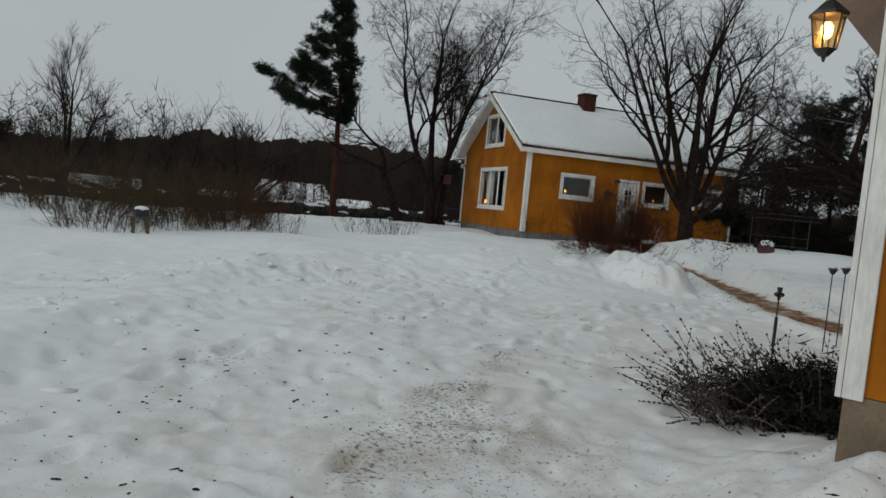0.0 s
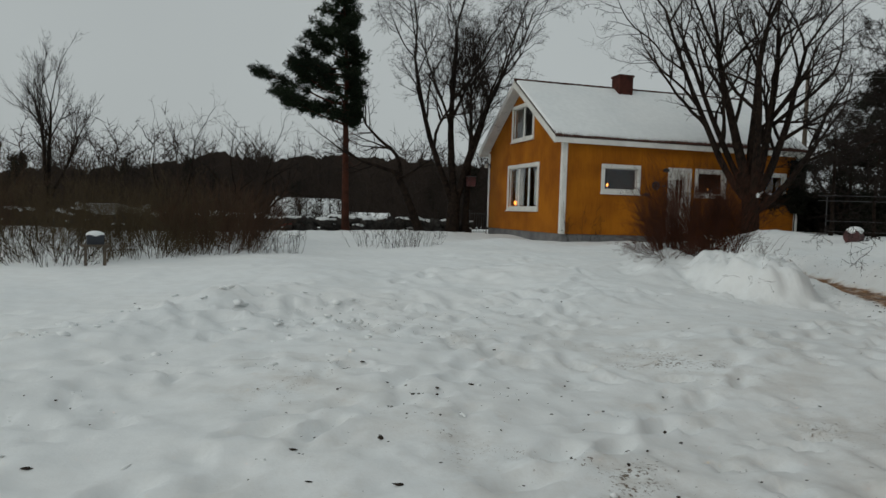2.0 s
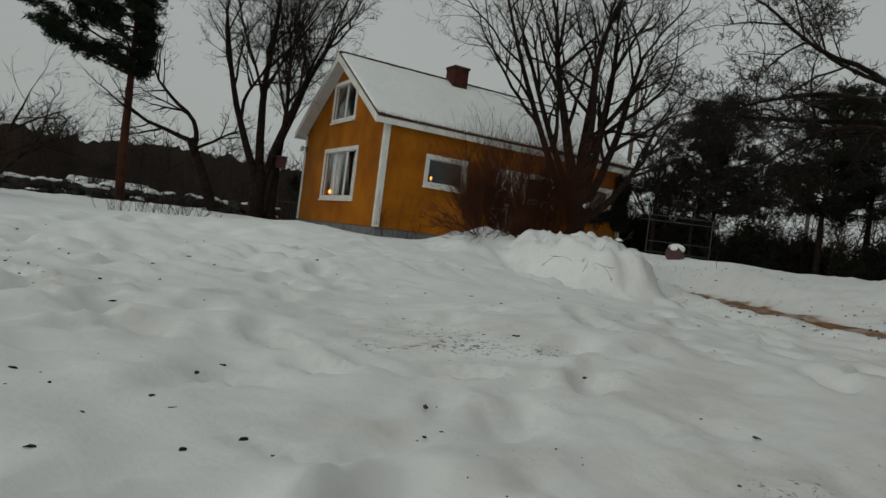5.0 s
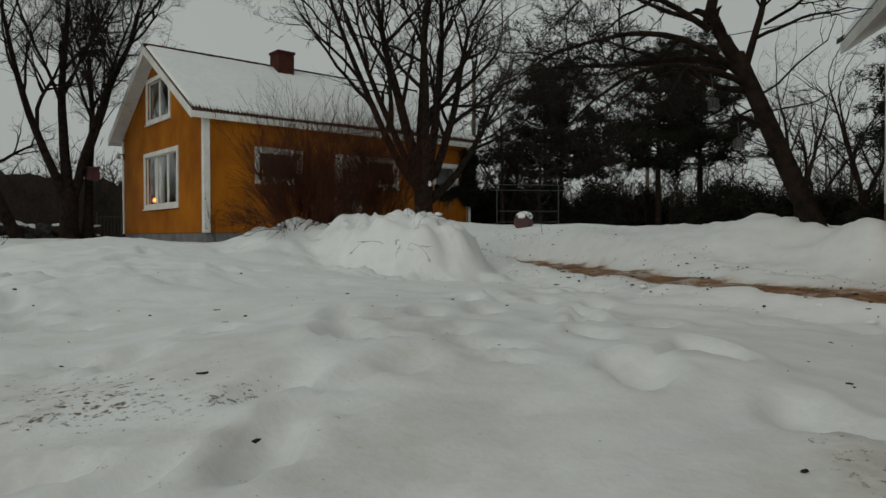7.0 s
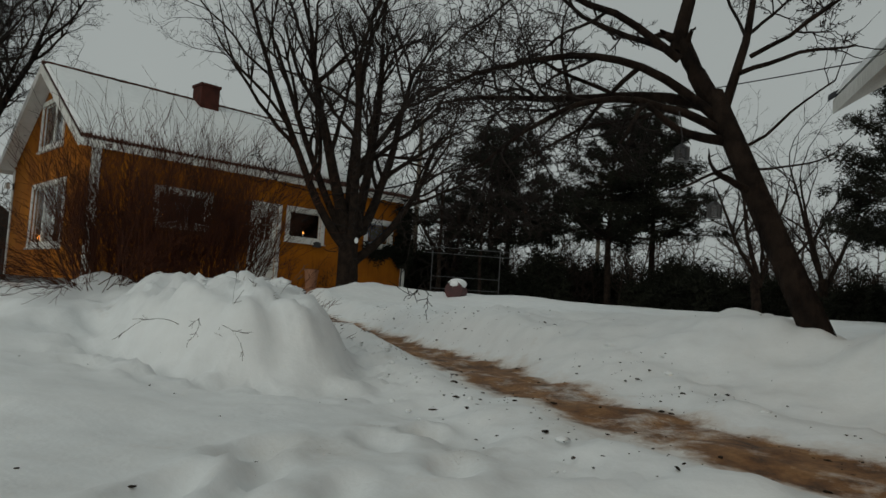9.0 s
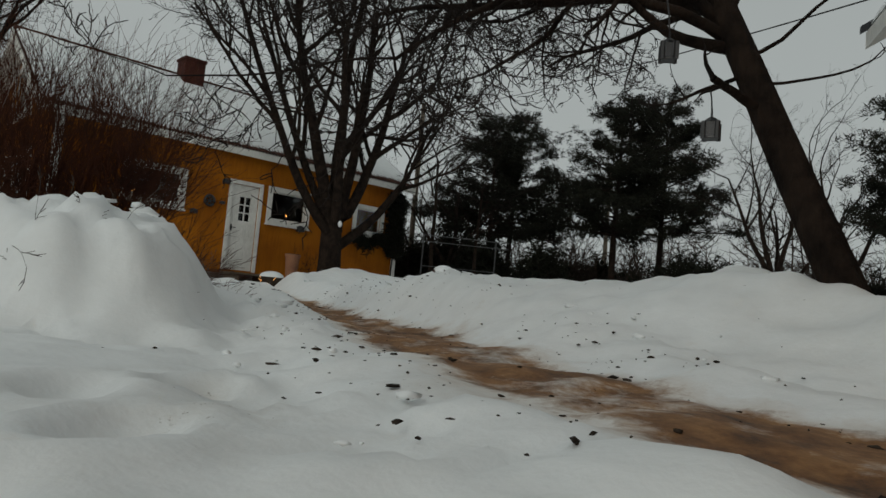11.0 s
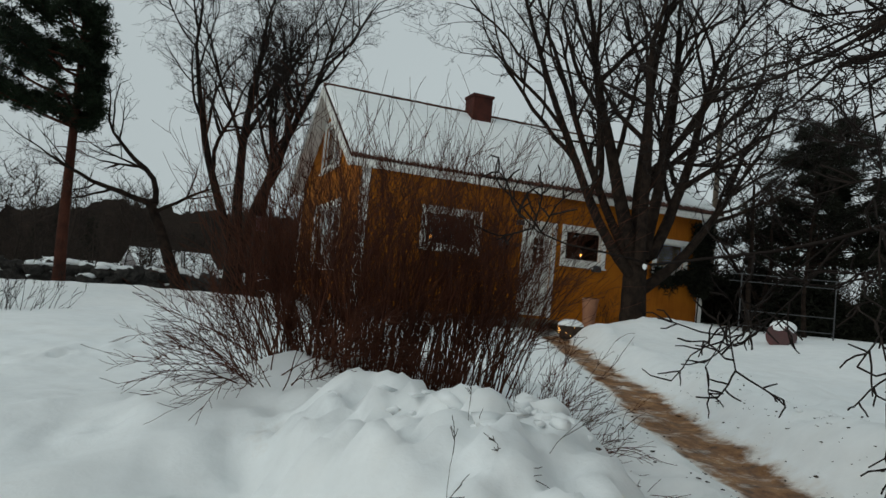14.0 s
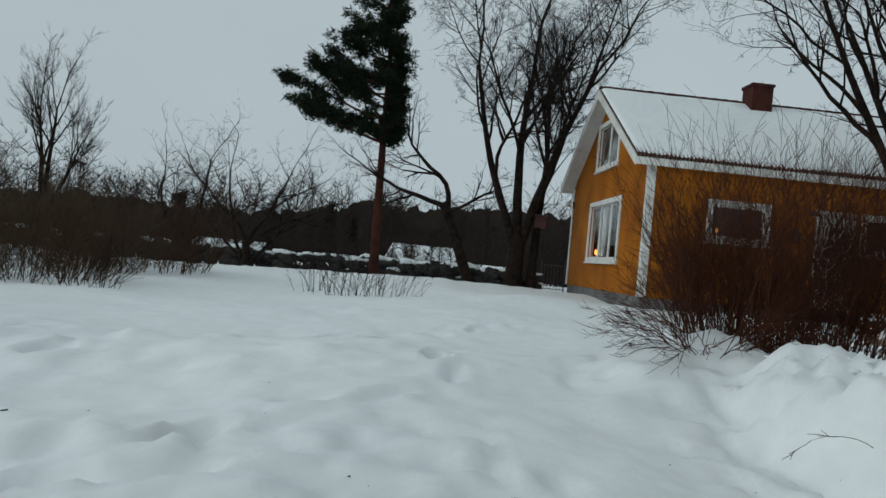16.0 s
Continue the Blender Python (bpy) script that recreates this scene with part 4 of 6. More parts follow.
def pine_tree(name, place, label, seed, height, radius, crown_from, reach, lean=(0, 0), bark=PINEBARK, needle=NEEDLE, boughs=30, group="", tuft=0.16, side=0.0, pad=1.0, profile=None, dead=4):
    """A pine: bare lower trunk, level boughs that carry flat, ragged pads of needles, gaps of sky between."""
    t = thing(name, place, 0, label, "tree", group)
    rng = np.random.default_rng(seed)
    trunk = bent_line(rng, (0, 0, -0.3), (lean[0], lean[1], 1), height, radius, radius * 0.15, 16, 0.012, 0)
    trunk[1][0] *= 1.3
    tube_mesh("trunk", [trunk[:2]], bark, t, 9)
    thick, thin, tips = [], [], []
    pts = trunk[0]
    for b in range(boughs):
        q = ((b + rng.random()) / boughs) ** 1.2
        x = (crown_from + (0.99 - crown_from) * q) * (len(pts) - 1)
        i = min(int(x), len(pts) - 2)
        p = pts[i] + (pts[i + 1] - pts[i]) * (x - i)
        a = b * 2.4 + rng.normal(0, 0.5)
        ca = math.cos(a)
        full = float(np.interp(q, *profile)) if profile else 1.0 - 0.78 * q ** 1.4
        ln = reach * full * rng.uniform(0.6, 1.15) * max(0.30, 1 - side * ca * max(0.0, 1.0 - 0.7 * q))
        way = np.array([ca, math.sin(a), rng.uniform(-0.08, 0.25) + 0.5 * q * q])
        line = bent_line(rng, p, way, ln, max(0.02, radius * 0.3 * (1 - 0.6 * q)), 0.012, 7, 0.10, 0.03)
        thick.append(line[:2])
        for s in range(int(3 + 9 * ln / reach)):
            g = rng.uniform(0.3, 1.0) * 6.99
            k = min(int(g), 6)
            o = line[0][k] + (line[0][k + 1] - line[0][k]) * (g - k)
            sub = bent_line(rng, o, side_way(rng, way / np.linalg.norm(way), 50) * np.array([1, 1, 0.3]), rng.uniform(0.25, 0.6) * pad * (0.55 + 0.45 * min(1.0, ln)), 0.010, 0.004, 4, 0.16, 0.06)
            thin.append(sub[:2])
            for z in range(7):
                f = rng.uniform(0.2, 1) * 3.99
                j = int(f)
                tips.append(sub[0][j] + (sub[0][j + 1] - sub[0][j]) * (f - j) + rng.normal(0, 0.05, 3) * (1, 1, 0.5))
    for b in range(dead):
        x = (crown_from - rng.uniform(0.01, 0.13)) * (len(pts) - 1)
        i = int(x)
        a = rng.uniform(0, 2 * math.pi)
        line = bent_line(rng, pts[i] + (pts[i + 1] - pts[i]) * (x - i), (math.cos(a), math.sin(a), rng.uniform(-0.25, 0.15)), reach * rng.uniform(0.35, 0.8), 0.016, 0.005, 7, 0.14, -0.01)
        thick.append(line[:2])
        branch_out(rng, line, 0, [(5, 0.4, 50, 0.2, 0.0, 4), (3, 0.5, 50, 0.25, 0.0, 3)], thick, thin)
    stuff(tube_mesh("branchwork", thick, bark, t, 5))
    stuff(tube_mesh("twigwork", thin, bark, t, 3))
    stuff(needle_mesh("crown", np.repeat(np.array(tips), 2, 0) + rng.normal(0, 0.06, (len(tips) * 2, 3)), needle, t, rng, tuft, 8, tuft * 0.1, "dark green needles in ragged pads"))
    return t


pine_tree("pine_tree", (-5.75, 5.3, -0.25), "tall pine with a red trunk and lopsided dark crown", 53, 9.6, 0.15, 0.42, 1.45, (-0.03, 0), boughs=70, side=1.0, pad=0.8, tuft=0.15, profile=([0, 0.1, 0.40, 0.52, 0.8, 1], [1.0, 1.1, 0.95, 0.46, 0.32, 0.1]), dead=12)
# garden pines to the east
for k, (x, y, ht, rc, sd) in enumerate(((14.2, -3.5, 6.4, 2.0, 3), (15.6, -4.2, 6.8, 2.0, 4), (13.6, 1.0, 6.0, 2.5, 5), (16.0, 2.2, 6.9, 2.7, 6), (12.4, -11.9, 5.4, 2.0, 8))):
    pine_tree("pine_tree", (x, y, h(x, y)), "dark dense pine at the garden's end", 53 + sd, ht, 0.12, 0.36, rc, (0.02, 0.01), BARK, DARKNEEDLE, 56, "garden pines", 0.125, 0.0, 1.5)


# ---- shrubs ----
def shrub(name, place, label, seed, stems, spread, height, thickness, twigs, mat=REDTWIG, group="", category="shrub", arch=0.0, base=(0.4, 0.4), fine_spec=None):
    t = thing(name, place, 0, label, category, group)
    rng = np.random.default_rng(seed)
    lines, fine = [], []
    for s in range(stems):
        a, r = rng.uniform(0, 2 * math.pi), math.sqrt(rng.random())
        ox, oy = base[0] * r * math.cos(a), base[1] * r * math.sin(a)
        b = a + rng.normal(0, 0.7)
        tilt = spread * rng.random() ** 0.8
        ln = height * rng.uniform(0.55, 1.15)
        line = bent_line(rng, (ox, oy, -0.2), (tilt * math.cos(b), tilt * math.sin(b), 1), ln + 0.15, thickness * rng.uniform(0.7, 1.3), thickness * 0.35, 8, 0.07, -arch * tilt)
        lines.append(line[:2])
        branch_out(rng, line, 0, fine_spec or [(twigs, 0.40, 26, 0.10, 0.02, 4), (4, 0.5, 30, 0.13, 0.02, 3)], lines, fine)
    stuff(tube_mesh("stemwork", lines, mat, t, 4))
    stuff(tube_mesh("twigwork", fine, mat, t, 3))
    return t


FINEST = 0.0016
shrub("tall_shrub", (-2.20, -9.50, h(-2.20, -9.50)), "dense leafless red-brown shrub rising from a snowdrift", 61, 275, 0.40, 1.05, 0.0055, 8, arch=0.01, base=(0.72, 0.48))
shrub("low_shrub", (-2.85, -9.75, h(-2.85, -9.75)), "arching leafless brown shrub weighed down by snow", 62, 95, 1.45, 0.42, 0.0036, 6, arch=0.07, base=(0.3, 0.3))
shrub("low_shrub", (-1.76, -10.1, h(-1.76, -10.1)), "arching leafless brown shrub beside the footpath", 63, 65, 1.5, 0.42, 0.0034, 6, arch=0.06, base=(0.3, 0.35))
# withered heads poking through the drift in front
shrub("withered_plant", (-2.72, -11.6, h(-2.72, -11.6)), "withered dark stalks poking through the drift", 64, 12, 2.4, 0.12, 0.0017, 2, LAVENDER, "", "plant", 0.10, (0.45, 0.12))
shrub("withered_plant", (-2.42, -11.45, h(-2.42, -11.45)), "withered dark stalks lying on the drift", 65, 9, 2.6, 0.12, 0.0017, 2, LAVENDER, "", "plant", 0.12, (0.2, 0.12))
FINEST = 0.0026
# hedge of thin upright shrubs along the north-west
for k, (x, y, n, ht, br, bm_) in enumerate(((-12.3, -6.2, 40, 1.2, 0.9, OLIVE), (-11.0, -5.2, 50, 1.35, 0.8, OLIVE), (-9.7, -5.0, 60, 1.45, 0.8, HEDGEBROWN), (-10.4, -2.6, 60, 1.6, 0.9, OLIVE), (-9.6, -0.9, 60, 1.7, 0.9, HEDGEBROWN), (-11.8, -1.0, 50, 1.7, 1.0, OLIVE), (-13.4, -3.4, 50, 1.5, 1.1, OLIVE), (-15.2, -1.6, 50, 1.7, 1.2, HEDGEBROWN), (-13.2, 1.6, 50, 1.8, 1.2, OLIVE), (-17.5, -4.5, 50, 1.6, 1.4, OLIVE), (-16.8, 2.4, 50, 2.0, 1.4, OLIVE), (-20.5, -1.5, 50, 2.0, 1.6, OLIVE))):
    shrub("hedge_shrub", (x, y, h(x, y) - 0.18), "thin upright leafless olive-brown shrub in the snow" if bm_ is OLIVE else "thin upright leafless brown shrub in the snow", 100 + k, int(n * 1.7), 0.7, ht * 0.74, 0.007, 7, bm_, "hedge shrubs", "shrub", 0.0, (br, 0.9))
for k, (x, y) in enumerate(((-6.35, -2.35), (-5.85, -3.4), (-5.45, -3.3), (-5.1, -3.0), (-12.0, -7.4), (-8.6, -5.9))):
    shrub("dry_stalks", (x, y, h(x, y)), "thin dry stalks standing in the snow", 130 + k, 20, 0.8, 0.45, 0.005, 2, TWIG, "dry stalks", "plant", 0.0, (0.35, 0.2))
UPRIGHT = [(8, 0.55, 24, 0.08, 0.05, 6), (7, 0.52, 26, 0.10, 0.05, 5), (6, 0.5, 28, 0.13, 0.05, 4), (4, 0.5, 30, 0.15, 0.03, 3)]
bare_tree("upright_tree", (-15.4, 6.2, h(-15.4, 6.2)), "slim bare tree with steeply rising branches", 141, [
    ((0, 0, -0.2), (0.02, 0, 1), 1.5, 0.13, 0.11, 4, 0.03, 0),
    ((0, 0, 1.1), (-0.12, 0, 1), 2.7, 0.08, 0.025, 8, 0.04, 0.03), ((0, 0, 1.2), (0.12, 0.1, 1), 2.9, 0.08, 0.025, 8, 0.04, 0.03), ((0.05, 0, 0.9), (0.4, 0, 1), 2.3, 0.06, 0.02, 8, 0.05, 0.05)], UPRIGHT)
bare_tree("small_tree", (-9.0, 4.2, h(-9, 4.2)), "small spreading bare tree by the stone wall", 142, [
    ((0, 0, -0.2), (-0.1, 0, 1), 0.9, 0.11, 0.10, 4, 0.04, 0),
    ((-0.15, 0, 0.2), (-0.9, 0.1, 0.6), 2.1, 0.05, 0.02, 8, 0.12, 0.04), ((0.1, 0, 0.1), (0.45, 0.1, 1), 2.3, 0.05, 0.02, 8, 0.12, 0.02), ((-0.1, 0, 0.1), (-0.35, -0.1, 1), 2.5, 0.05, 0.02, 8, 0.12, 0.02), ((-0.05, 0, 0.6), (-0.6, 0, 0.8), 2.2, 0.06, 0.02, 8, 0.12, 0.03), ((-0.05, 0, 0.65), (0.2, 0.2, 1), 2.4, 0.06, 0.02, 8, 0.1, 0.03), ((-0.05, 0, 0.6), (0.7, -0.1, 0.8), 2.1, 0.05, 0.02, 8, 0.12, 0.03)], CROWN[1:])
bare_tree("small_tree", (-11.4, 6.6, h(-11.4, 6.6)), "small spreading bare tree behind the hedge", 143, [
    ((0, 0, -0.2), (0.1, 0, 1), 0.9, 0.10, 0.09, 4, 0.04, 0),
    ((0.05, 0, 0.6), (-0.6, 0, 0.9), 2.2, 0.06, 0.02, 8, 0.12, 0.03), ((0.05, 0, 0.65), (0.3, 0.2, 1), 2.4, 0.06, 0.02, 8, 0.1, 0.03)], CROWN[1:])
for k, (x, y, s) in enumerate(((13.0, -8.6, 1.0), (14.6, -9.6, 1.1), (11.2, 0.4, 0.9), (18.0, -7.0, 1.1))):
    bare_tree("garden_tree", (x, y, h(x, y)), "round-crowned bare tree at the garden's edge", 150 + k, [
        ((0, 0, -0.2), (0.0, 0.1, 1), 1.2 * s, 0.12, 0.11, 4, 0.04, 0),
        ((0, 0, 0.7 * s), (-0.6, 0.2, 1), 2.7 * s, 0.07, 0.02, 8, 0.1, 0.03), ((0, 0, 0.8 * s), (0.1, 0.3, 1), 3.0 * s, 0.07, 0.02, 8, 0.1, 0.03), ((0, 0, 0.7 * s), (0.6, -0.2, 1), 2.7 * s, 0.07, 0.02, 8, 0.1, 0.03)], CROWN[1:], "bare garden trees")


# ---- distance: woods all round ----
def far_woods(name, label, seed, spots, mat, low, high, dense=16, spread=0.7):
    """Rows of far bare trees: thin stems with brushy crowns; stuff nobody could count."""
    rng = np.random.default_rng(seed)
    lines = []
    for x, y in spots:
        hgt = rng.uniform(low, high)
        z = h(x, y) - 0.3
        trunk = bent_line(rng, (x, y, z), (rng.normal(0, 0.08), rng.normal(0, 0.08), 1), hgt * 0.9, 0.013 * hgt, 0.02, 4, 0.05, 0)
        lines.append(trunk[:2])
        for k in range(dense):
            g = rng.uniform(0.05, 1) * 3.99
            i = int(g)
            p = trunk[0][i] + (trunk[0][i + 1] - trunk[0][i]) * (g - i)
            got = bent_line(rng, p, (rng.normal(0, spread), rng.normal(0, spread), rng.uniform(0.3, 1)), hgt * rng.uniform(0.15, 0.38), 0.006 * hgt, 0.010, 3, 0.2, 0.05)
            lines.append(got[:2])
            for q in range(5):
                o = got[0][rng.integers(1, 4)]
                lines.append(bent_line(rng, o, (rng.normal(0, 0.7), rng.normal(0, 0.7), 0.6), hgt * rng.uniform(0.08, 0.2), 0.0035 * hgt, 0.006, 2, 0.25, 0.03)[:2])
    ob = tube_mesh(name, lines, mat, None, 3, "", False)
    return tagged(ob, label, "woods", "", "stuff")


wood_rng = np.random.default_rng(3)


def band(n, angle0, angle1, near, far):
    out = []
    for _ in range(n):
        a, r = radians(wood_rng.uniform(angle0, angle1)), wood_rng.uniform(near, far)
        out.append((-5 + r * math.sin(a), -12 + r * math.cos(a)))
    return out


far_woods("far_woods", "distant dark leafless woods behind the fields", 71, band(420, -60, 30, 85, 130), FARWOOD, 8, 13)
far_woods("far_thicket", "dark brown thicket along the far side of the field", 74, band(300, -60, 20, 48, 62), FARWOOD, 2.5, 4.5, 14, 0.9)
far_woods("far_woods", "dark bare trees and thicket behind the garden", 72, band(170, 28, 110, 36, 60), FARWOOD, 3.5, 7)
far_woods("thicket", "low dark thicket at the garden's end", 73, band(330, 36, 95, 21, 32), FARWOOD, 1.3, 2.4, 16, 1.1)


def far_ridge():
    """A ragged dark skyline of woods far behind everything."""
    vs, fs = [], []
    n = 900
    for i in range(n + 1):
        a = radians(-75 + 200 * i / n)
        r = 170.0
        x, y = -5 + r * math.sin(a), -12 + r * math.cos(a)
        az = -75 + 200 * i / n
        top = float(np.interp(az, [-75, -20, -10, -3, 10, 25, 40, 60, 125], [7, 7.5, 9.0, 13.5, 13.5, 11, 8, 5, 5]))
        top += 3 * float(value_noise(np.array(i * 0.035), np.array(0.5), 61)) + 2.2 * float(value_noise(np.array(i * 0.2), np.array(0.5), 62)) + 2.2 * float(value_noise(np.array(i * 0.9), np.array(0.5), 63))
        vs += [(x, y, -9.0), (x, y, max(1.0, top))]
        if i:
            fs.append((2 * i - 2, 2 * i, 2 * i + 1, 2 * i - 1))
    ob = mesh_object("backdrop", vs, fs, FARWOOD)
    tagged(ob, "dark wooded skyline far beyond the fields", "backdrop", "", "structure")


far_ridge()


def dark_bush(name, place, label, seed, rx, rz, count, mat=DARKNEEDLE, group="garden bushes"):
    """A dense evergreen bush: many needle tufts in an uneven mass over a few stems."""
    t = thing(name, place, 0, label, "bush", group)
    rng = np.random.default_rng(seed)
    d = rng.normal(0, 1, (count, 3))
    d /= np.linalg.norm(d, axis=1, keepdims=True)
    d[:, 2] = np.abs(d[:, 2])
    lump = 1 + 0.22 * np.sin(d[:, 0] * 7 + seed) * np.cos(d[:, 1] * 6) + rng.normal(0, 0.09, count)
    r = rng.random(count) ** 0.33
    tips = d * (lump * r)[:, None] * (rx, rx, rz)
    stuff(needle_mesh("foliage", tips, mat, t, rng, 0.24, 8, 0.022))
    stuff(tube_mesh("stemwork", [bent_line(rng, (0, 0, -0.1), (rng.normal(0, .5), rng.normal(0, .5), 1), rz * 0.9, 0.04, 0.01, 4, 0.1, 0)[:2] for _ in range(9)], BARK, t, 4))
    return t


for k, (x, y, rx, rz) in enumerate(((14.9, -5.6, 1.5, 1.45), (12.6, -2.2, 0.8, 1.5), (11.6, -0.6, 1.0, 1.6), (16.6, -7.6, 1.8, 1.2), (13.0, 2.6, 1.5, 1.8), (17.0, -1.0, 1.6, 1.5), (11.0, 4.0, 1.5, 1.7), (15.0, -10.6, 1.5, 1.1))):
    dark_bush("evergreen_bush", (x, y, h(x, y) - 0.1), "dark dense evergreen bush at the garden's end", 160 + k, rx, rz, int(900 * rx * rz))


def spruces(name, label, seed, spots, low, high, mat=DARKNEEDLE):
    rng = np.random.default_rng(seed)
    tips, trunks = [], []
    for x, y in spots:
        hgt, z = rng.uniform(low, high), h(x, y)
        trunks.append((np.array([(x, y, z - 0.3), (x, y, z + hgt)]), np.array([0.02 * hgt, 0.02])))
        for k in range(170):
            f = rng.uniform(0.12, 1.0)
            r = hgt * 0.2 * (1.02 - f) * rng.uniform(0.2, 1.1)
            a = rng.uniform(0, 2 * math.pi)
            tips.append((x + r * math.cos(a), y + r * math.sin(a), z + hgt * f))
    ob = needle_mesh(name, tips, mat, None, rng, 0.9, 7, 0.10)
    tagged(ob, label, "woods", "", "stuff")
    stuff(tube_mesh("far_trunks", trunks, FARWOOD, ob, 4))


spruces("far_spruces", "distant dark spruces among the bare woods", 81, band(26, -40, 40, 95, 125), 7, 10)


# ---- stone wall along the field ----
def build_stone_wall():
    w = tagged(new("stone_wall"), "low dry-stone field wall capped with snow", "wall", "", "structure")
    rng = np.random.default_rng(91)
    shapes = []
    for k in range(7):
        bm = bmesh.new()
        bmesh.ops.create_icosphere(bm, subdivisions=2, radius=1.0)
        for v in bm.verts:
            v.co *= 1 + 0.35 * noise.noise(v.co * 1.3 + Vector((k * 7, 0, 0)))
            v.co.z *= 0.75
        me = bpy.data.meshes.new("stone")
        bm.to_mesh(me)
        bm.free()
        me.materials.append(ROCK)
        shapes.append(me)
    caps = []
    x = -19.0
    while x < -0.9:
        y = 6.1 + 0.05 * x * 0.3 + 0.35 * math.sin(x * 0.7)
        z = h(x, y)
        for row in range(2):
            s = rng.uniform(0.16, 0.30)
            ob = new("stone", shapes[rng.integers(0, 7)])
            ob.parent = w
            px, py, pz = x + rng.normal(0, 0.08), y + rng.normal(0, 0.16), z + 0.12 + row * 0.27 + rng.normal(0, 0.04)
            ob.matrix_basis = Matrix.LocRotScale((px, py, pz), Euler(rng.uniform(-0.6, 0.6, 3)), (s * 1.15, s, s * 0.95))
            if rng.random() < (0.75 if row else 0.25):
                caps.append((px, py, pz + s * 0.55, s))
        x += rng.uniform(0.17, 0.3)
    bm = bmesh.new()
    for px, py, pz, s in caps:
        got = bmesh.ops.create_icosphere(bm, subdivisions=2, radius=1.0, matrix=Matrix.Translation((px, py, pz)) @ Matrix.Diagonal((s * 0.95, s * 0.8, s * 0.3, 1)))
        for v in got["verts"]:
            v.co += Vector((0, 0, 0.05 * noise.noise(v.co * 6)))
    ob = part("snow_cap", bm, SNOW, w, "snow lying on the stones")
    stuff(ob)


build_stone_wall()


# ---- far farm buildings beyond the field ----
def far_barn(place, turn, ln, wd, wall, ridge, label):
    b = thing("farm_building", place, turn, label, "building", "far farm buildings")
    box("wall", (0, 0, -1), (ln, wd, wall), FARWALL, b, "", 0)
    for k in range(3):
        box("window", (ln * (0.2 + 0.28 * k), -0.04, wall * 0.35), (ln * (0.2 + 0.28 * k) + 0.9, -0.005, wall * 0.75), WHITE, b, "", 0)
    bm = bmesh.new()
    ends = [[bm.verts.new((x, y, z)) for y, z in ((-0.4, wall - 0.1), (wd / 2, ridge), (wd + 0.4, wall - 0.1), (wd / 2, ridge - 0.3))] for x in (-0.4, ln + 0.4)]
    for i in range(4):
        bm.faces.new((ends[0][i], ends[0][(i + 1) % 4], ends[1][(i + 1) % 4], ends[1][i]))
    for e in ends:
        bm.faces.new(e)
    bmesh.ops.recalc_face_normals(bm, faces=bm.faces)
    part("roof", bm, SNOW, b, "snow-covered roof")


far_barn((-21.5, 42, -2.3), 10, 5, 4, 1.5, 2.7, "low red farm building with a snow-covered roof")
far_barn((-12, 46, -2.5), -8, 5, 4, 1.3, 2.5, "red outbuilding with a snow-covered roof")
far_barn((-4.6, 46, -2.4), 20, 6, 6, 1.7, 3.9, "red cottage far off with a snow-covered roof")
far_barn((-0.5, 55, -2.4), 0, 7, 5, 1.4, 2.6, "low red shed far off with a snow-covered roof")


# ---- the main house by the yard ----
RA, RF = Vector((-7.24, -19.66, 0)), Vector((2.40, -13.86, 0))


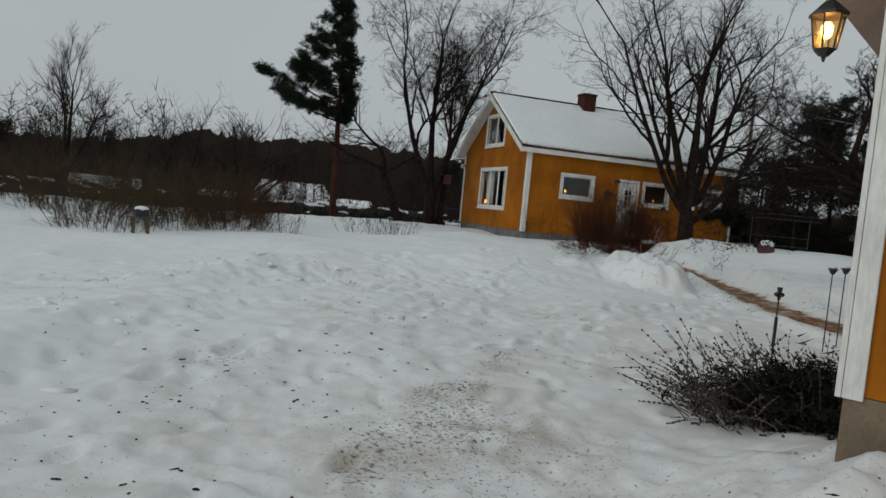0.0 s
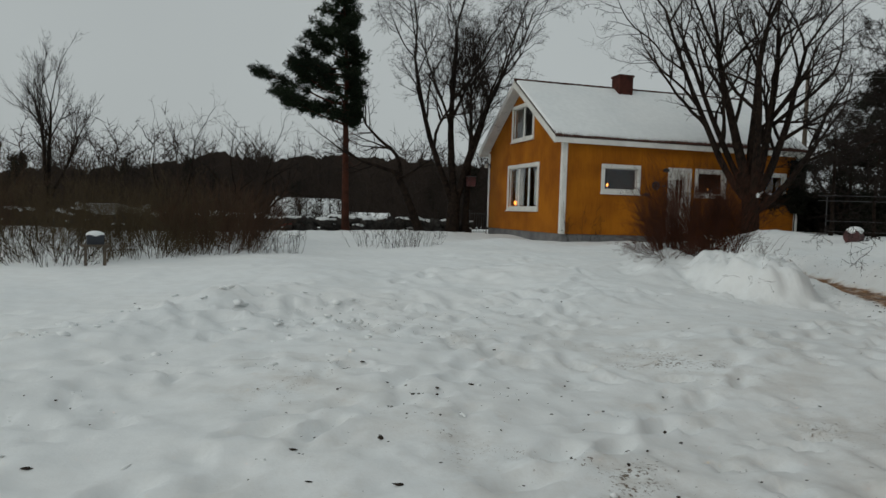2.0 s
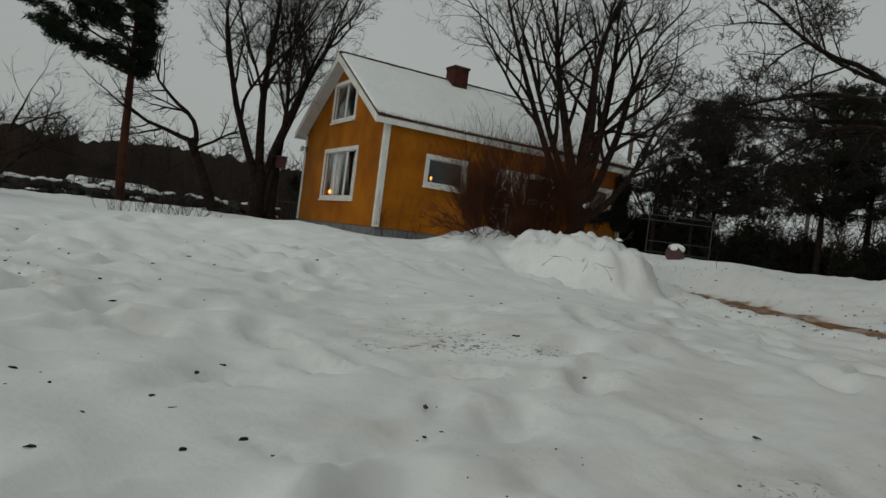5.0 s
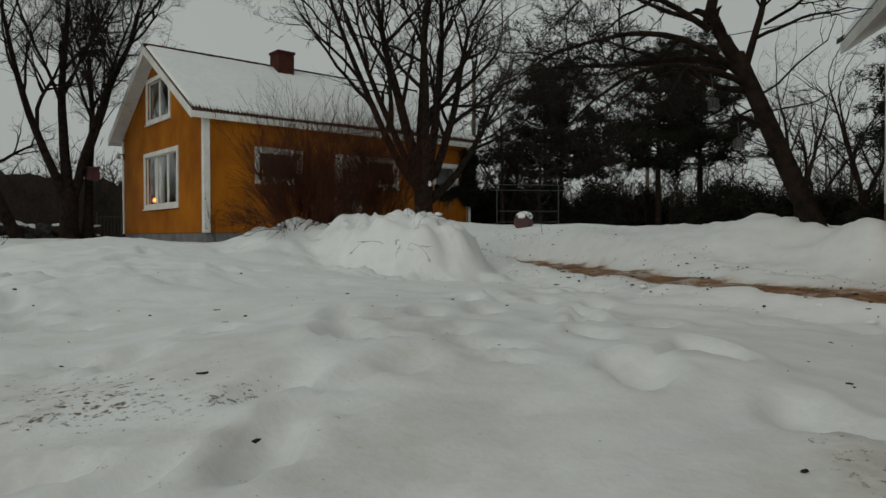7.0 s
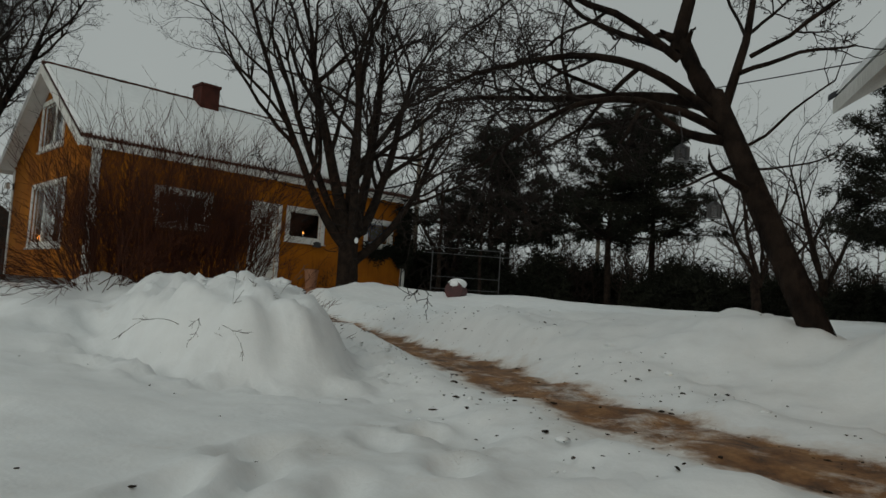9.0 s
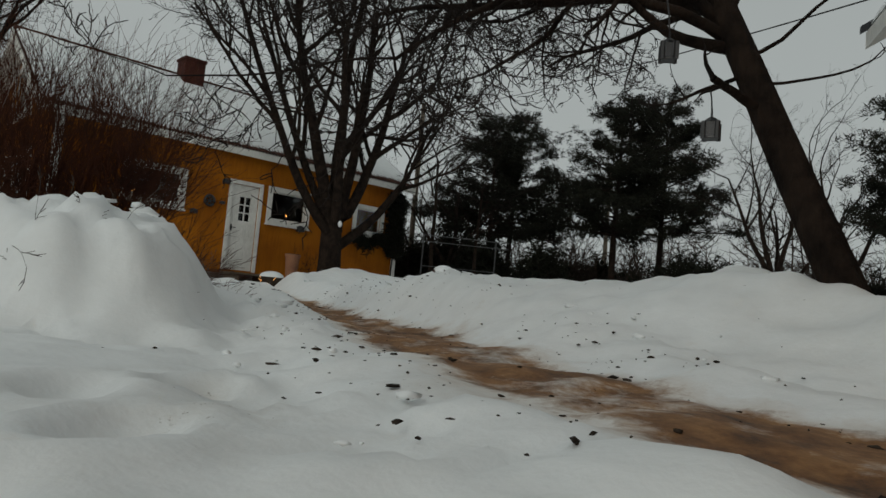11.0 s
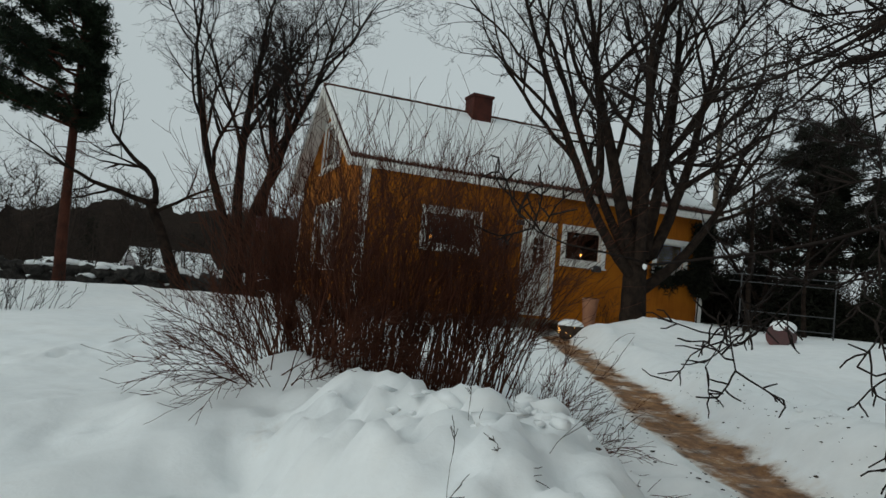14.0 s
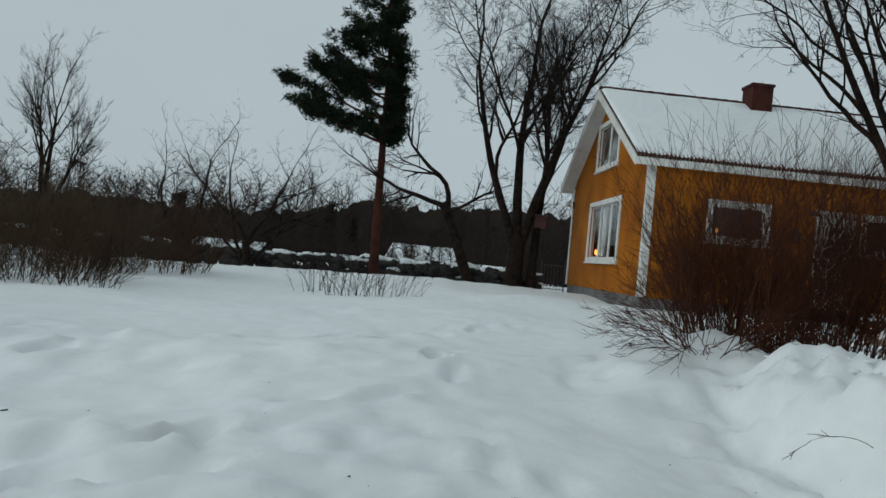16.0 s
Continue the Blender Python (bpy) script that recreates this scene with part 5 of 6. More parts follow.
def build_main_house():
    d = RF - RA
    turn = math.degrees(math.atan2(d.y, d.x))
    m = thing("main_house", (RA.x, RA.y, 0), turn, "ochre house with white trim, brown stone plinth and snowy roof", "house")
    ln, deep, z0, z1 = d.length, 7.0, 0.0, 2.25
    holes = [(ln - 0.92, ln - 0.38, 0.72, 1.94)]
    bm = bmesh.new()
    wall_pieces(bm, 0, ln, z0, z1, holes, lambda u, w, z: (u, -w, z))
    part("wall", bm, OCHRE, m)
    for x in (0, ln - 0.16):
        box("wall", (x, -deep, z0), (x + 0.16, -0.16, z1), OCHRE, m, "", 0)
    box("wall", (0, -deep - 0.16, z0), (ln, -deep, z1), OCHRE, m, "", 0)
    box("plinth", (0.0, -deep, -1.6), (ln, -0.0, z0 - 0.002), STONE_PLINTH, m, "brown stone plinth", 0.02)
    box("plinth_step", (ln - 2.0, -1.0, -1.0), (ln + 0.02, 0.035, 0.27), STONE_PLINTH, m, "raised stone plinth at the house end", 0.02)
    for x, s in ((0, 1), (ln, -1)):
        bm = bmesh.new()
        zb = z0 - 0.02 if s > 0 else 0.28
        box_into(bm, (x - s * 0.03, 0.002, zb), (x + s * 0.10, 0.03, z1), 0.005)
        box_into(bm, (x - s * 0.03, -0.09, zb), (x - s * 0.002, 0.0, z1), 0.005)
        part("corner_board", bm, WHITE, m)
    box("pilaster_board", (ln - 1.45, 0.002, 0.28), (ln - 1.12, 0.05, z1), WHITE, m)
    bm = bmesh.new()
    prof = [(0.42, z1 - 0.16), (0.42, z1 - 0.02), (-deep / 2, z1 + 2.5), (-deep - 0.42, z1 - 0.02), (-deep - 0.42, z1 - 0.16), (-deep / 2, z1 + 2.35)]
    ends = [[bm.verts.new((x, y, z)) for y, z in prof] for x in (-0.12, ln + 0.36)]
    k = len(prof)
    for i in range(k):
        bm.faces.new((ends[0][i], ends[0][(i + 1) % k], ends[1][(i + 1) % k], ends[1][i]))
    for e in ends:
        bm.faces.new((e[0], e[1], e[2], e[5]))
        bm.faces.new((e[5], e[2], e[3], e[4]))
    bmesh.ops.recalc_face_normals(bm, faces=bm.faces)
    part("roof", bm, WHITE, m, "white boarded roof overhang")
    for x in (-0.12, ln + 0.36):
        bm = bmesh.new()
        vs = [bm.verts.new((x + dx, y, z)) for dx in (-0.02, 0.02) for y, z in ((0.46, z1 - 0.03), (0.46, z1 + 0.03), (-deep / 2, z1 + 2.56), (-deep / 2, z1 + 2.5))]
        for f in ((0, 1, 2, 3), (4, 7, 6, 5), (0, 4, 5, 1), (1, 5, 6, 2), (2, 6, 7, 3), (3, 7, 4, 0)):
            bm.faces.new([vs[i] for i in f])
        bmesh.ops.recalc_face_normals(bm, faces=bm.faces)
        part("roof_flashing", bm, BLUEPAINT, m, "dark blue-grey roof edging")
    for x in (0.0, ln - 0.16):
        bm = bmesh.new()
        vs = [bm.verts.new(p) for p in ((x, 0, z1), (x, -deep, z1), (x, -deep / 2, z1 + 2.33), (x + 0.16, 0, z1), (x + 0.16, -deep, z1), (x + 0.16, -deep / 2, z1 + 2.33))]
        for f in ((0, 2, 1), (3, 4, 5), (0, 1, 4, 3), (1, 2, 5, 4), (2, 0, 3, 5)):
            bm.faces.new([vs[i] for i in f])
        bmesh.ops.recalc_face_normals(bm, faces=bm.faces)
        part("gable_wall", bm, OCHRE, m)
    bm = bmesh.new()
    ends = [[bm.verts.new((x, y, z)) for y, z in ((0.40, z1 + 0.03), (0.34, z1 + 0.16), (-deep / 2, z1 + 2.7), (-deep - 0.34, z1 + 0.16), (-deep - 0.4, z1 + 0.03), (-deep / 2, z1 + 2.55))] for x in (-0.09, ln + 0.33)]
    for i in range(6):
        bm.faces.new((ends[0][i], ends[0][(i + 1) % 6], ends[1][(i + 1) % 6], ends[1][i]))
    for e in ends:
        bm.faces.new((e[0], e[1], e[2], e[5]))
        bm.faces.new((e[5], e[2], e[3], e[4]))
    bmesh.ops.recalc_face_normals(bm, faces=bm.faces)
    part("roof_snow", bm, SNOW, m, "thick snow on the roof")
    # plain inner wall, coloured dark for the shade indoors
    box("interior_wall", (0.3, -3.0, 0.2), (ln - 0.3, -2.9, 2.15), ROOMSHADE, m, "", 0)
    p = m.matrix_basis @ Vector((ln - 0.38, 0, 0.72))
    window("window_6", 0.54, 1.22, 1, tuple(p), turn + 180, "tall white-framed house window with dark panes", 2)
    return m, turn, ln


MAIN, MAIN_TURN, MAIN_LEN = build_main_house()


def house_string_lights():
    a = MAIN.matrix_basis @ Vector((MAIN_LEN - 1.8, 0.03, 0))
    t = thing("string_lights", tuple(a), MAIN_TURN, "dark cord of small orange lights on the house wall", "string lights")
    rng = np.random.default_rng(77)
    zs = np.linspace(0.7, 2.25, 12)
    pts = np.stack([rng.normal(0, 0.03, 12), np.full(12, 0.008), zs], 1)
    tube_mesh("cord", [(pts, np.full(12, 0.005))], BLACK, t, 5)
    for p in pts[1::2]:
        bm = bmesh.new()
        bmesh.ops.create_icosphere(bm, subdivisions=1, radius=0.009, matrix=Matrix.Translation(tuple(p + np.array((0, 0.012, 0)))))
        part("bulb", bm, FAIRY, t, "small orange light")


house_string_lights()


# ---- lamps and small things near the main house ----
def wall_lantern():
    p = MAIN.matrix_basis @ Vector((0.28, 0.0, 1.72))
    t = thing("wall_lantern", tuple(p), MAIN_TURN, "lit black six-sided wall lantern with amber glass", "lamp")
    bm = bmesh.new()
    box_into(bm, (-0.04, 0.0, 0.1), (0.04, 0.02, 0.3), 0.004)
    cyl_into(bm, (0, 0.01, 0.26), (0, 0.34, 0.3), 0.009, 0.009, 8)
    cyl_into(bm, (0, 0.34, 0.31), (0, 0.34, 0.24), 0.009, 0.009, 8)
    part("bracket", bm, BLACK, t)
    c = Vector((0, 0.34, 0.0))

    def ring(r, z):
        return [c + Vector((r * math.cos(k * math.pi / 3), r * math.sin(k * math.pi / 3), z)) for k in range(6)]

    bm = bmesh.new()
    cyl_into(bm, c + Vector((0, 0, 0.185)), c + Vector((0, 0, 0.25)), 0.098, 0.03, 6)
    cyl_into(bm, c + Vector((0, 0, 0.17)), c + Vector((0, 0, 0.186)), 0.098, 0.098, 6)
    part("hood", bm, BLACK, t)
    bm = bmesh.new()
    cyl_into(bm, c + Vector((0, 0, -0.035)), c + Vector((0, 0, 0.0)), 0.025, 0.058, 6)
    cyl_into(bm, c + Vector((0, 0, -0.065)), c + Vector((0, 0, -0.035)), 0.006, 0.014, 8)
    part("base", bm, BLACK, t)
    lo, hi = ring(0.055, 0.0), ring(0.084, 0.172)
    for k in range(6):
        bm = bmesh.new()
        cyl_into(bm, lo[k], hi[k], 0.005, 0.005, 6)
        part("bar", bm, BLACK, t)
        a, b, e, f = lo[k], lo[(k + 1) % 6], hi[(k + 1) % 6], hi[k]
        inn = Vector((c.x, c.y, 0))
        bm = bmesh.new()
        vs = [bm.verts.new(q + (Vector((inn.x - q.x, inn.y - q.y, 0)) * s)) for s in (0.03, 0.06) for q in (a, b, e, f)]
        for g in ((0, 1, 2, 3), (7, 6, 5, 4), (0, 4, 5, 1), (1, 5, 6, 2), (2, 6, 7, 3), (3, 7, 4, 0)):
            bm.faces.new([vs[i] for i in g])
        bmesh.ops.recalc_face_normals(bm, faces=bm.faces)
        pane = part("pane", bm, AMBERGLASS, t)
        pane.visible_shadow = False
    bm = bmesh.new()
    bmesh.ops.create_uvsphere(bm, u_segments=12, v_segments=10, radius=0.03, matrix=Matrix.Translation(c + Vector((0, 0, 0.1))) @ Matrix.Diagonal((1, 1, 1.5, 1)))
    part("bulb", bm, BULB, t, "glowing warm bulb")
    lamp = bpy.data.lights.new("lantern_light", "POINT")
    lamp.energy, lamp.color, lamp.shadow_soft_size = 4.0, (1.0, 0.55, 0.2), 0.035
    lo_ = new("lantern_light", lamp)
    lo_.location = MAIN.matrix_basis @ Vector((0.28, 0.34, 1.82))


wall_lantern()


def hanging_lantern(place, turn, label, s=1.0):
    """A square black garden lantern with glass sides, on a hook."""
    t = thing("hanging_lantern", place, turn, label, "lantern", "lanterns in the apple tree")
    w, hh = 0.045 * s, 0.12 * s
    bm = bmesh.new()
    box_into(bm, (-w, -w, 0), (w, w, 0.008), 0.001)
    part("base", bm, BLACK, t)
    bm = bmesh.new()
    cyl_into(bm, (0, 0, hh), (0, 0, hh + 0.035 * s), w * 1.5, w * 0.5, 4)
    part("hood", bm, BLACK, t)
    for a, b in ((-w, -w), (w, -w), (w, w), (-w, w)):
        bm = bmesh.new()
        cyl_into(bm, (a, b, 0), (a, b, hh), 0.013, 0.013, 6)
        part("post", bm, BLACK, t)
    for k in range(4):
        ob = box("pane", (-w + 0.006, -w - 0.001, 0.01), (w - 0.006, -w + 0.002, hh - 0.002), DIMGLASS, t, "", 0)
        ob.matrix_basis = pose(0, 0, 0, 0, 0, 90 * k)
        ob.visible_shadow = False
    bm = bmesh.new()
    cyl_into(bm, (0, 0, 0.008), (0, 0, 0.065 * s), 0.02 * s, 0.02 * s, 10)
    part("candle", bm, CURTAIN, t, "unlit white candle")
    ring_pts = [(0.03 * math.cos(a), 0, hh + 0.06 * s + 0.035 * math.sin(a)) for a in np.linspace(0, 2 * math.pi, 13)]
    tube_mesh("handle", [(np.array(ring_pts), np.full(13, 0.003))], BLACK, t, 5)


hanging_lantern((-0.16, -13.38, 0.74), 20, "small black glass lantern hanging low from the apple tree", 0.75)
hanging_lantern((-0.42, -13.26, 1.10), 35, "small black glass lantern hanging high in the apple tree", 0.75)
for a, b in (((-0.16, -13.38, 0.89), (-0.19, -13.38, 0.99)), ((-0.42, -13.26, 1.25), (-0.44, -13.24, 1.44))):
    t = thing("lantern_hook", a, 0, "thin wire hook between branch and lantern", "hook", "lantern hooks")
    tube_mesh("wire", [(np.array([(0, 0, 0), tuple((Vector(b) - Vector(a)) * 0.5 + Vector((0, 0, 0.02))), tuple(Vector(b) - Vector(a))]), np.full(3, 0.004))], BLACK, t, 5)


def garden_stake(place, tall, label, kind):
    t = thing("garden_stake", place, 0, label, "garden light", "garden stakes")
    bm = bmesh.new()
    cyl_into(bm, (0, 0, -0.25), (0, 0, tall), 0.007, 0.006, 8)
    part("pole", bm, BLACK, t)
    bm = bmesh.new()
    if kind:
        cyl_into(bm, (0, 0, tall), (0, 0, tall + 0.05), 0.02, 0.045, 10)
        cyl_into(bm, (0, 0, tall + 0.05), (0, 0, tall + 0.075), 0.06, 0.03, 10)
        part("lamp_head", bm, BLACK, t, "small dark solar lamp head")
        bm = bmesh.new()
        bmesh.ops.create_uvsphere(bm, u_segments=10, v_segments=6, radius=0.045, matrix=Matrix.Translation((0, 0, tall + 0.075)) @ Matrix.Diagonal((1, 1, 0.45, 1)))
        part("snow_cap", bm, SNOW, t)
    else:
        for a in range(4):
            cyl_into(bm, (0, 0, tall + 0.03), (0.04 * math.cos(a * 1.57), 0.04 * math.sin(a * 1.57), tall + 0.05), 0.012, 0.018, 6)
        cyl_into(bm, (0, 0, tall), (0, 0, tall + 0.11), 0.012, 0.022, 8)
        part("lamp_head", bm, BLACK, t, "dark ornate finial")
        bm = bmesh.new()
        cyl_into(bm, (0, 0, tall * 0.45), (0, 0, tall * 0.8), 0.014, 0.014, 8)
        part("sleeve", bm, BLACK, t)


garden_stake((-5.5, -17.42, h(-5.5, -17.42)), 0.75, "dark slender garden stake with an ornate finial", 0)
garden_stake((-3.6, -16.2, h(-3.6, -16.2)), 0.88, "dark solar garden lamp on a thin stake", 1)
garden_stake((-3.3, -16.1, h(-3.3, -16.1)), 0.85, "dark solar garden lamp with a little snow", 1)
garden_stake((-0.9, -14.98, h(-0.9, -14.98)), 0.55, "dark solar garden lamp capped with snow", 1)


def herb_bush():
    """Withered catmint-like bush by the plinth: arching stalks with knobbly seed heads over a heart coloured dark for
    shade.
    """
    x, y = -6.2, -18.1
    t = thing("withered_bush", (x, y, h(x, y)), 0, "withered dark lavender bush leaning out of the snow", "bush")
    rng = np.random.default_rng(171)
    stalks, knobs = [], []
    for k in range(330):
        a = rng.uniform(0, 2 * math.pi)
        r = math.sqrt(rng.random())
        o = (0.75 * r * math.cos(a) + 0.1, 0.4 * r * math.sin(a) - 0.1, -0.1)
        b = rng.normal(2.7, 0.8)
        ln = rng.uniform(0.35, 0.85)
        tilt = rng.uniform(0.3, 2.2)
        line = bent_line(rng, o, (tilt * math.cos(b), tilt * math.sin(b), 1.1), ln, 0.0040, 0.0020, 9, 0.10, -0.04)
        stalks.append(line[:2])
        for f in np.linspace(0.4, 1.0, 9):
            g = f * 8.99
            i = min(int(g), 8)
            knobs.append((line[0][i] + (line[0][i + 1] - line[0][i]) * (g - i), rng.uniform(0.005, 0.011)))
    stuff(tube_mesh("stalkwork", stalks, LAVENDER, t, 4))
    lines = [(np.array([p - (0, 0, s), p - (0, 0, s * 0.4), p + (0, 0, s * 0.5), p + (0.3 * s, 0, s)]), np.array([0.2, 1, 0.9, 0.1]) * s) for p, s in knobs]
    stuff(tube_mesh("seed_growth", lines, LAVENDER, t, 5))
    # near-black blades put the shade between the stalks into colour
    stuff(needle_mesh("shade_heart", rng.normal(0, 1, (3600, 3)) * (0.34, 0.22, 0.11) + (0.32, -0.22, 0.09), DARKNEEDLE, t, rng, 0.08, 6, 0.008))


herb_bush()


# ---- things by the cottage ----
def string_basket():
    t = thing("planter_basket", (4.3, -1.25, h(4.3, -1.25) - 0.02), 0, "round dark basket with string lights and a snow cap", "basket")
    bm = bmesh.new()
    cyl_into(bm, (0, 0, 0), (0, 0, 0.27), 0.20, 0.28, 18)
    part("basket", bm, EARTH, t, "dark woven basket")
    bm = bmesh.new()
    bmesh.ops.create_uvsphere(bm, u_segments=18, v_segments=10, radius=0.27, matrix=Matrix.Translation((0, 0, 0.27)) @ Matrix.Diagonal((1, 1, 0.5, 1)))
    part("snow_cap", bm, SNOW, t)
    rng = np.random.default_rng(4)
    for k in range(34):
        a, z = rng.uniform(0, 2 * math.pi), rng.uniform(0.06, 0.26)
        r = 0.205 + 0.075 * z / 0.27 + 0.012
        bm = bmesh.new()
        bmesh.ops.create_icosphere(bm, subdivisions=1, radius=0.007, matrix=Matrix.Translation((r * math.cos(a), r * math.sin(a), z)))
        part("string_light", bm, FAIRY, t)


string_basket()


def tall_pot():
    t = thing("tall_pot", (5.15, -0.62, h(5.15, -0.62) - 0.1), 0, "tall pale terracotta pot against the cottage wall", "pot")
    bm = bmesh.new()
    cyl_into(bm, (0, 0, 0), (0, 0, 0.72), 0.11, 0.17, 18)
    cyl_into(bm, (0, 0, 0.70), (0, 0, 0.76), 0.185, 0.185, 18)
    part("body", bm, CLAY, t)
    bm = bmesh.new()
    cyl_into(bm, (0, 0, 0.745), (0, 0, 0.77), 0.16, 0.15, 16)
    part("soil", bm, EARTH, t)


tall_pot()


def wall_ornament(x, z, r, label, kind):
    t = thing("wall_ornament", (x, -0.03, z), 0, label, "ornament")
    if kind == "ring":
        pts = np.array([(r * 0.75 * math.cos(a), 0, r * 0.75 * math.sin(a)) for a in np.linspace(0, 2 * math.pi, 25)])
        tube_mesh("hoop", [(pts, np.full(25, r * 0.2))], BLACK, t, 6)
        spokes = [(np.array([(0, 0.0, 0), (r * 0.8 * math.cos(a), 0, r * 0.8 * math.sin(a))]), np.array([r * 0.12, r * 0.1])) for a in np.arange(6) * math.pi / 3]
        for s in spokes:
            tube_mesh("spoke", [s], BLACK, t, 5)
    else:
        bm = bmesh.new()
        box_into(bm, (-r, -0.08, -r * 0.7), (r, 0.028, r * 0.5), 0.01)
        part("body", bm, BLACK, t)
        bm = bmesh.new()
        cyl_into(bm, (0, -0.03, r * 0.5), (0, -0.03, r * 0.8), r * 0.9, r * 0.3, 8)
        part("lid", bm, BLACK, t)


wall_ornament(3.23, 1.62, 0.15, "round black iron wall ornament", "ring")
wall_ornament(3.57, 2.12, 0.08, "small black lamp beside the cottage door", "box")
wall_ornament(2.88, 1.33, 0.07, "small black letter holder on the wall", "box")
wall_ornament(3.52, 1.62, 0.05, "small dark plaque beside the door", "box")
wall_ornament(5.62, 1.30, 0.10, "dark hanging pot under the window", "box")


def gable_lamp():
    """A small outdoor lamp on an arm at the gable's far corner."""
    t = thing("corner_lamp", (-0.03, 6.3, 2.42), 90, "small pale outdoor lamp at the gable corner", "lamp")
    box("back_plate", (-0.05, 0.0, -0.09), (0.05, 0.02, 0.09), BLACK, t)
    bm = bmesh.new()
    cyl_into(bm, (0, 0.02, 0.04), (0, 0.16, 0.10), 0.012, 0.012, 8)
    part("arm", bm, BLACK, t)
    bm = bmesh.new()
    cyl_into(bm, (0, 0.16, -0.08), (0, 0.16, 0.08), 0.075, 0.05, 12)
    part("shade", bm, WHITE, t, "pale glass shade")


gable_lamp()


def doorstep():
    t = thing("doorstep", (3.65, -0.75, 0), 0, "weathered wooden doorstep dusted with snow", "step")
    for k in range(4):
        box("plank", (0.0, 0.18 * k, 0.02), (0.95, 0.18 * k + 0.165, 0.065), WOODEN, t, "", 0.006)
    for x in (0.08, 0.82):
        box("bearer", (x, 0.02, -0.4), (x + 0.06, 0.69, 0.019), WOODEN, t, "", 0)


doorstep()


def garland():
    rng = np.random.default_rng(6)
    t = thing("fir_garland", (7.2, -0.1, 1.28), 0, "dark green fir garland hung under the window", "garland")
    pts = np.stack([np.linspace(0, 1.25, 420), rng.normal(0, 0.05, 420), 0.08 * np.cos(np.linspace(0, 9, 420)) + rng.normal(0, 0.09, 420)], 1)
    stuff(needle_mesh("fir_growth", pts, DARKNEEDLE, t, rng, 0.13, 8, 0.014))
    tube_mesh("cord", [(np.array([(0, 0.06, 0.05), (0.6, 0.06, 0.0), (1.25, 0.06, 0.05)]), np.full(3, 0.012))], BARK, t, 5)
    t = thing("climbing_ivy", (8.58, -0.12, 0.95), 0, "dark green climber on the cottage corner", "plant")
    n = 1100
    pts = np.stack([rng.normal(0, 0.11, n), rng.normal(0, 0.08, n), rng.uniform(0, 1.65, n)], 1)
    stuff(needle_mesh("leaves", pts, DARKNEEDLE, t, rng, 0.15, 8, 0.018))
    tube_mesh("stem", [(np.array([(0, 0.05, -1.1), (0.03, 0.03, 0.4), (0, 0.02, 1.6)]), np.array([0.02, 0.015, 0.006]))], BARK, t, 5)


garland()


def snow_tub():
    x, y = 6.1, -4.85
    t = thing("garden_tub", (x, y, h(x, y) - 0.02), 25, "dark red garden tub on its side capped with snow", "tub")
    bm = bmesh.new()
    cyl_into(bm, (-0.24, 0, 0.16), (0.24, 0, 0.14), 0.20, 0.16, 16)
    part("tub", bm, REDPLASTIC, t)
    bm = bmesh.new()
    bmesh.ops.create_uvsphere(bm, u_segments=16, v_segments=10, radius=0.25, matrix=Matrix.Translation((0, 0, 0.3)) @ Matrix.Diagonal((1.1, 0.8, 0.5, 1)))
    part("snow_cap", bm, SNOW, t)
    bm = bmesh.new()
    cyl_into(bm, (0.2, -0.1, 0.05), (0.75, -0.2, 0.02), 0.018, 0.014, 8)
    part("handle", bm, WOODEN, t)


snow_tub()


def drying_frame():
    a, b = Vector((8.0, -2.0, 0)), Vector((9.6, -3.0, 0))
    t = thing("drying_frame", (a.x, a.y, h(a.x, a.y)), math.degrees(math.atan2(b.y - a.y, b.x - a.x)), "grey steel drying frame standing in the snow", "frame")
    w = (b - a).length
    for x in (0, w):
        bm = bmesh.new()
        cyl_into(bm, (x, 0, -0.3), (x, 0, 1.3), 0.015, 0.015, 8)
        part("post", bm, GREYMETAL, t)
    for z in (0.18, 0.5, 1.12, 1.28):
        bm = bmesh.new()
        cyl_into(bm, (-0.25 if z > 1 else 0, 0, z), (w + (0.35 if z > 1 else 0), 0, z), 0.009, 0.009, 8)
        part("rail", bm, GREYMETAL, t)


drying_frame()
bare_tree("young_tree", (9.0, -1.2, h(9.0, -1.2)), "young bare tree beside the cottage end", 181, [
    ((0, 0, -0.2), (0.08, 0, 1), 3.6, 0.07, 0.03, 9, 0.05, 0.01)], CROWN[1:])
bare_tree("young_tree", (10.2, -1.8, h(10.2, -1.8)), "young bare tree behind the drying frame", 182, [
    ((0, 0, -0.2), (-0.05, 0, 1), 3.0, 0.06, 0.02, 9, 0.06, 0.01)], CROWN[2:])


def utility_pole(place, tall, label, arm):
    t = thing("utility_pole", place, 20, label, "pole", "utility poles")
    bm = bmesh.new()
    cyl_into(bm, (0, 0, -0.5), (0, 0, tall), 0.11, 0.075, 10)
    part("pole", bm, WOODEN, t)
    if arm:
        box("crossarm", (-0.55, -0.05, tall - 0.25), (0.55, 0.05, tall - 0.15), WOODEN, t)


utility_pole((12.8, 4.1, h(12.8, 4.1)), 6.8, "weathered wooden utility pole behind the cottage", False)
utility_pole((22.0, 2.0, h(22, 2)), 6.2, "weathered wooden pole with a crossarm", True)
wire = thing("overhead_wire", (12.8, 4.1, h(12.8, 4.1) + 6.6), 0, "thin black overhead wire to the main house", "wire")
end = Vector((2.6, -13.9, 2.6)) - Vector((12.8, 4.1, h(12.8, 4.1) + 6.6))
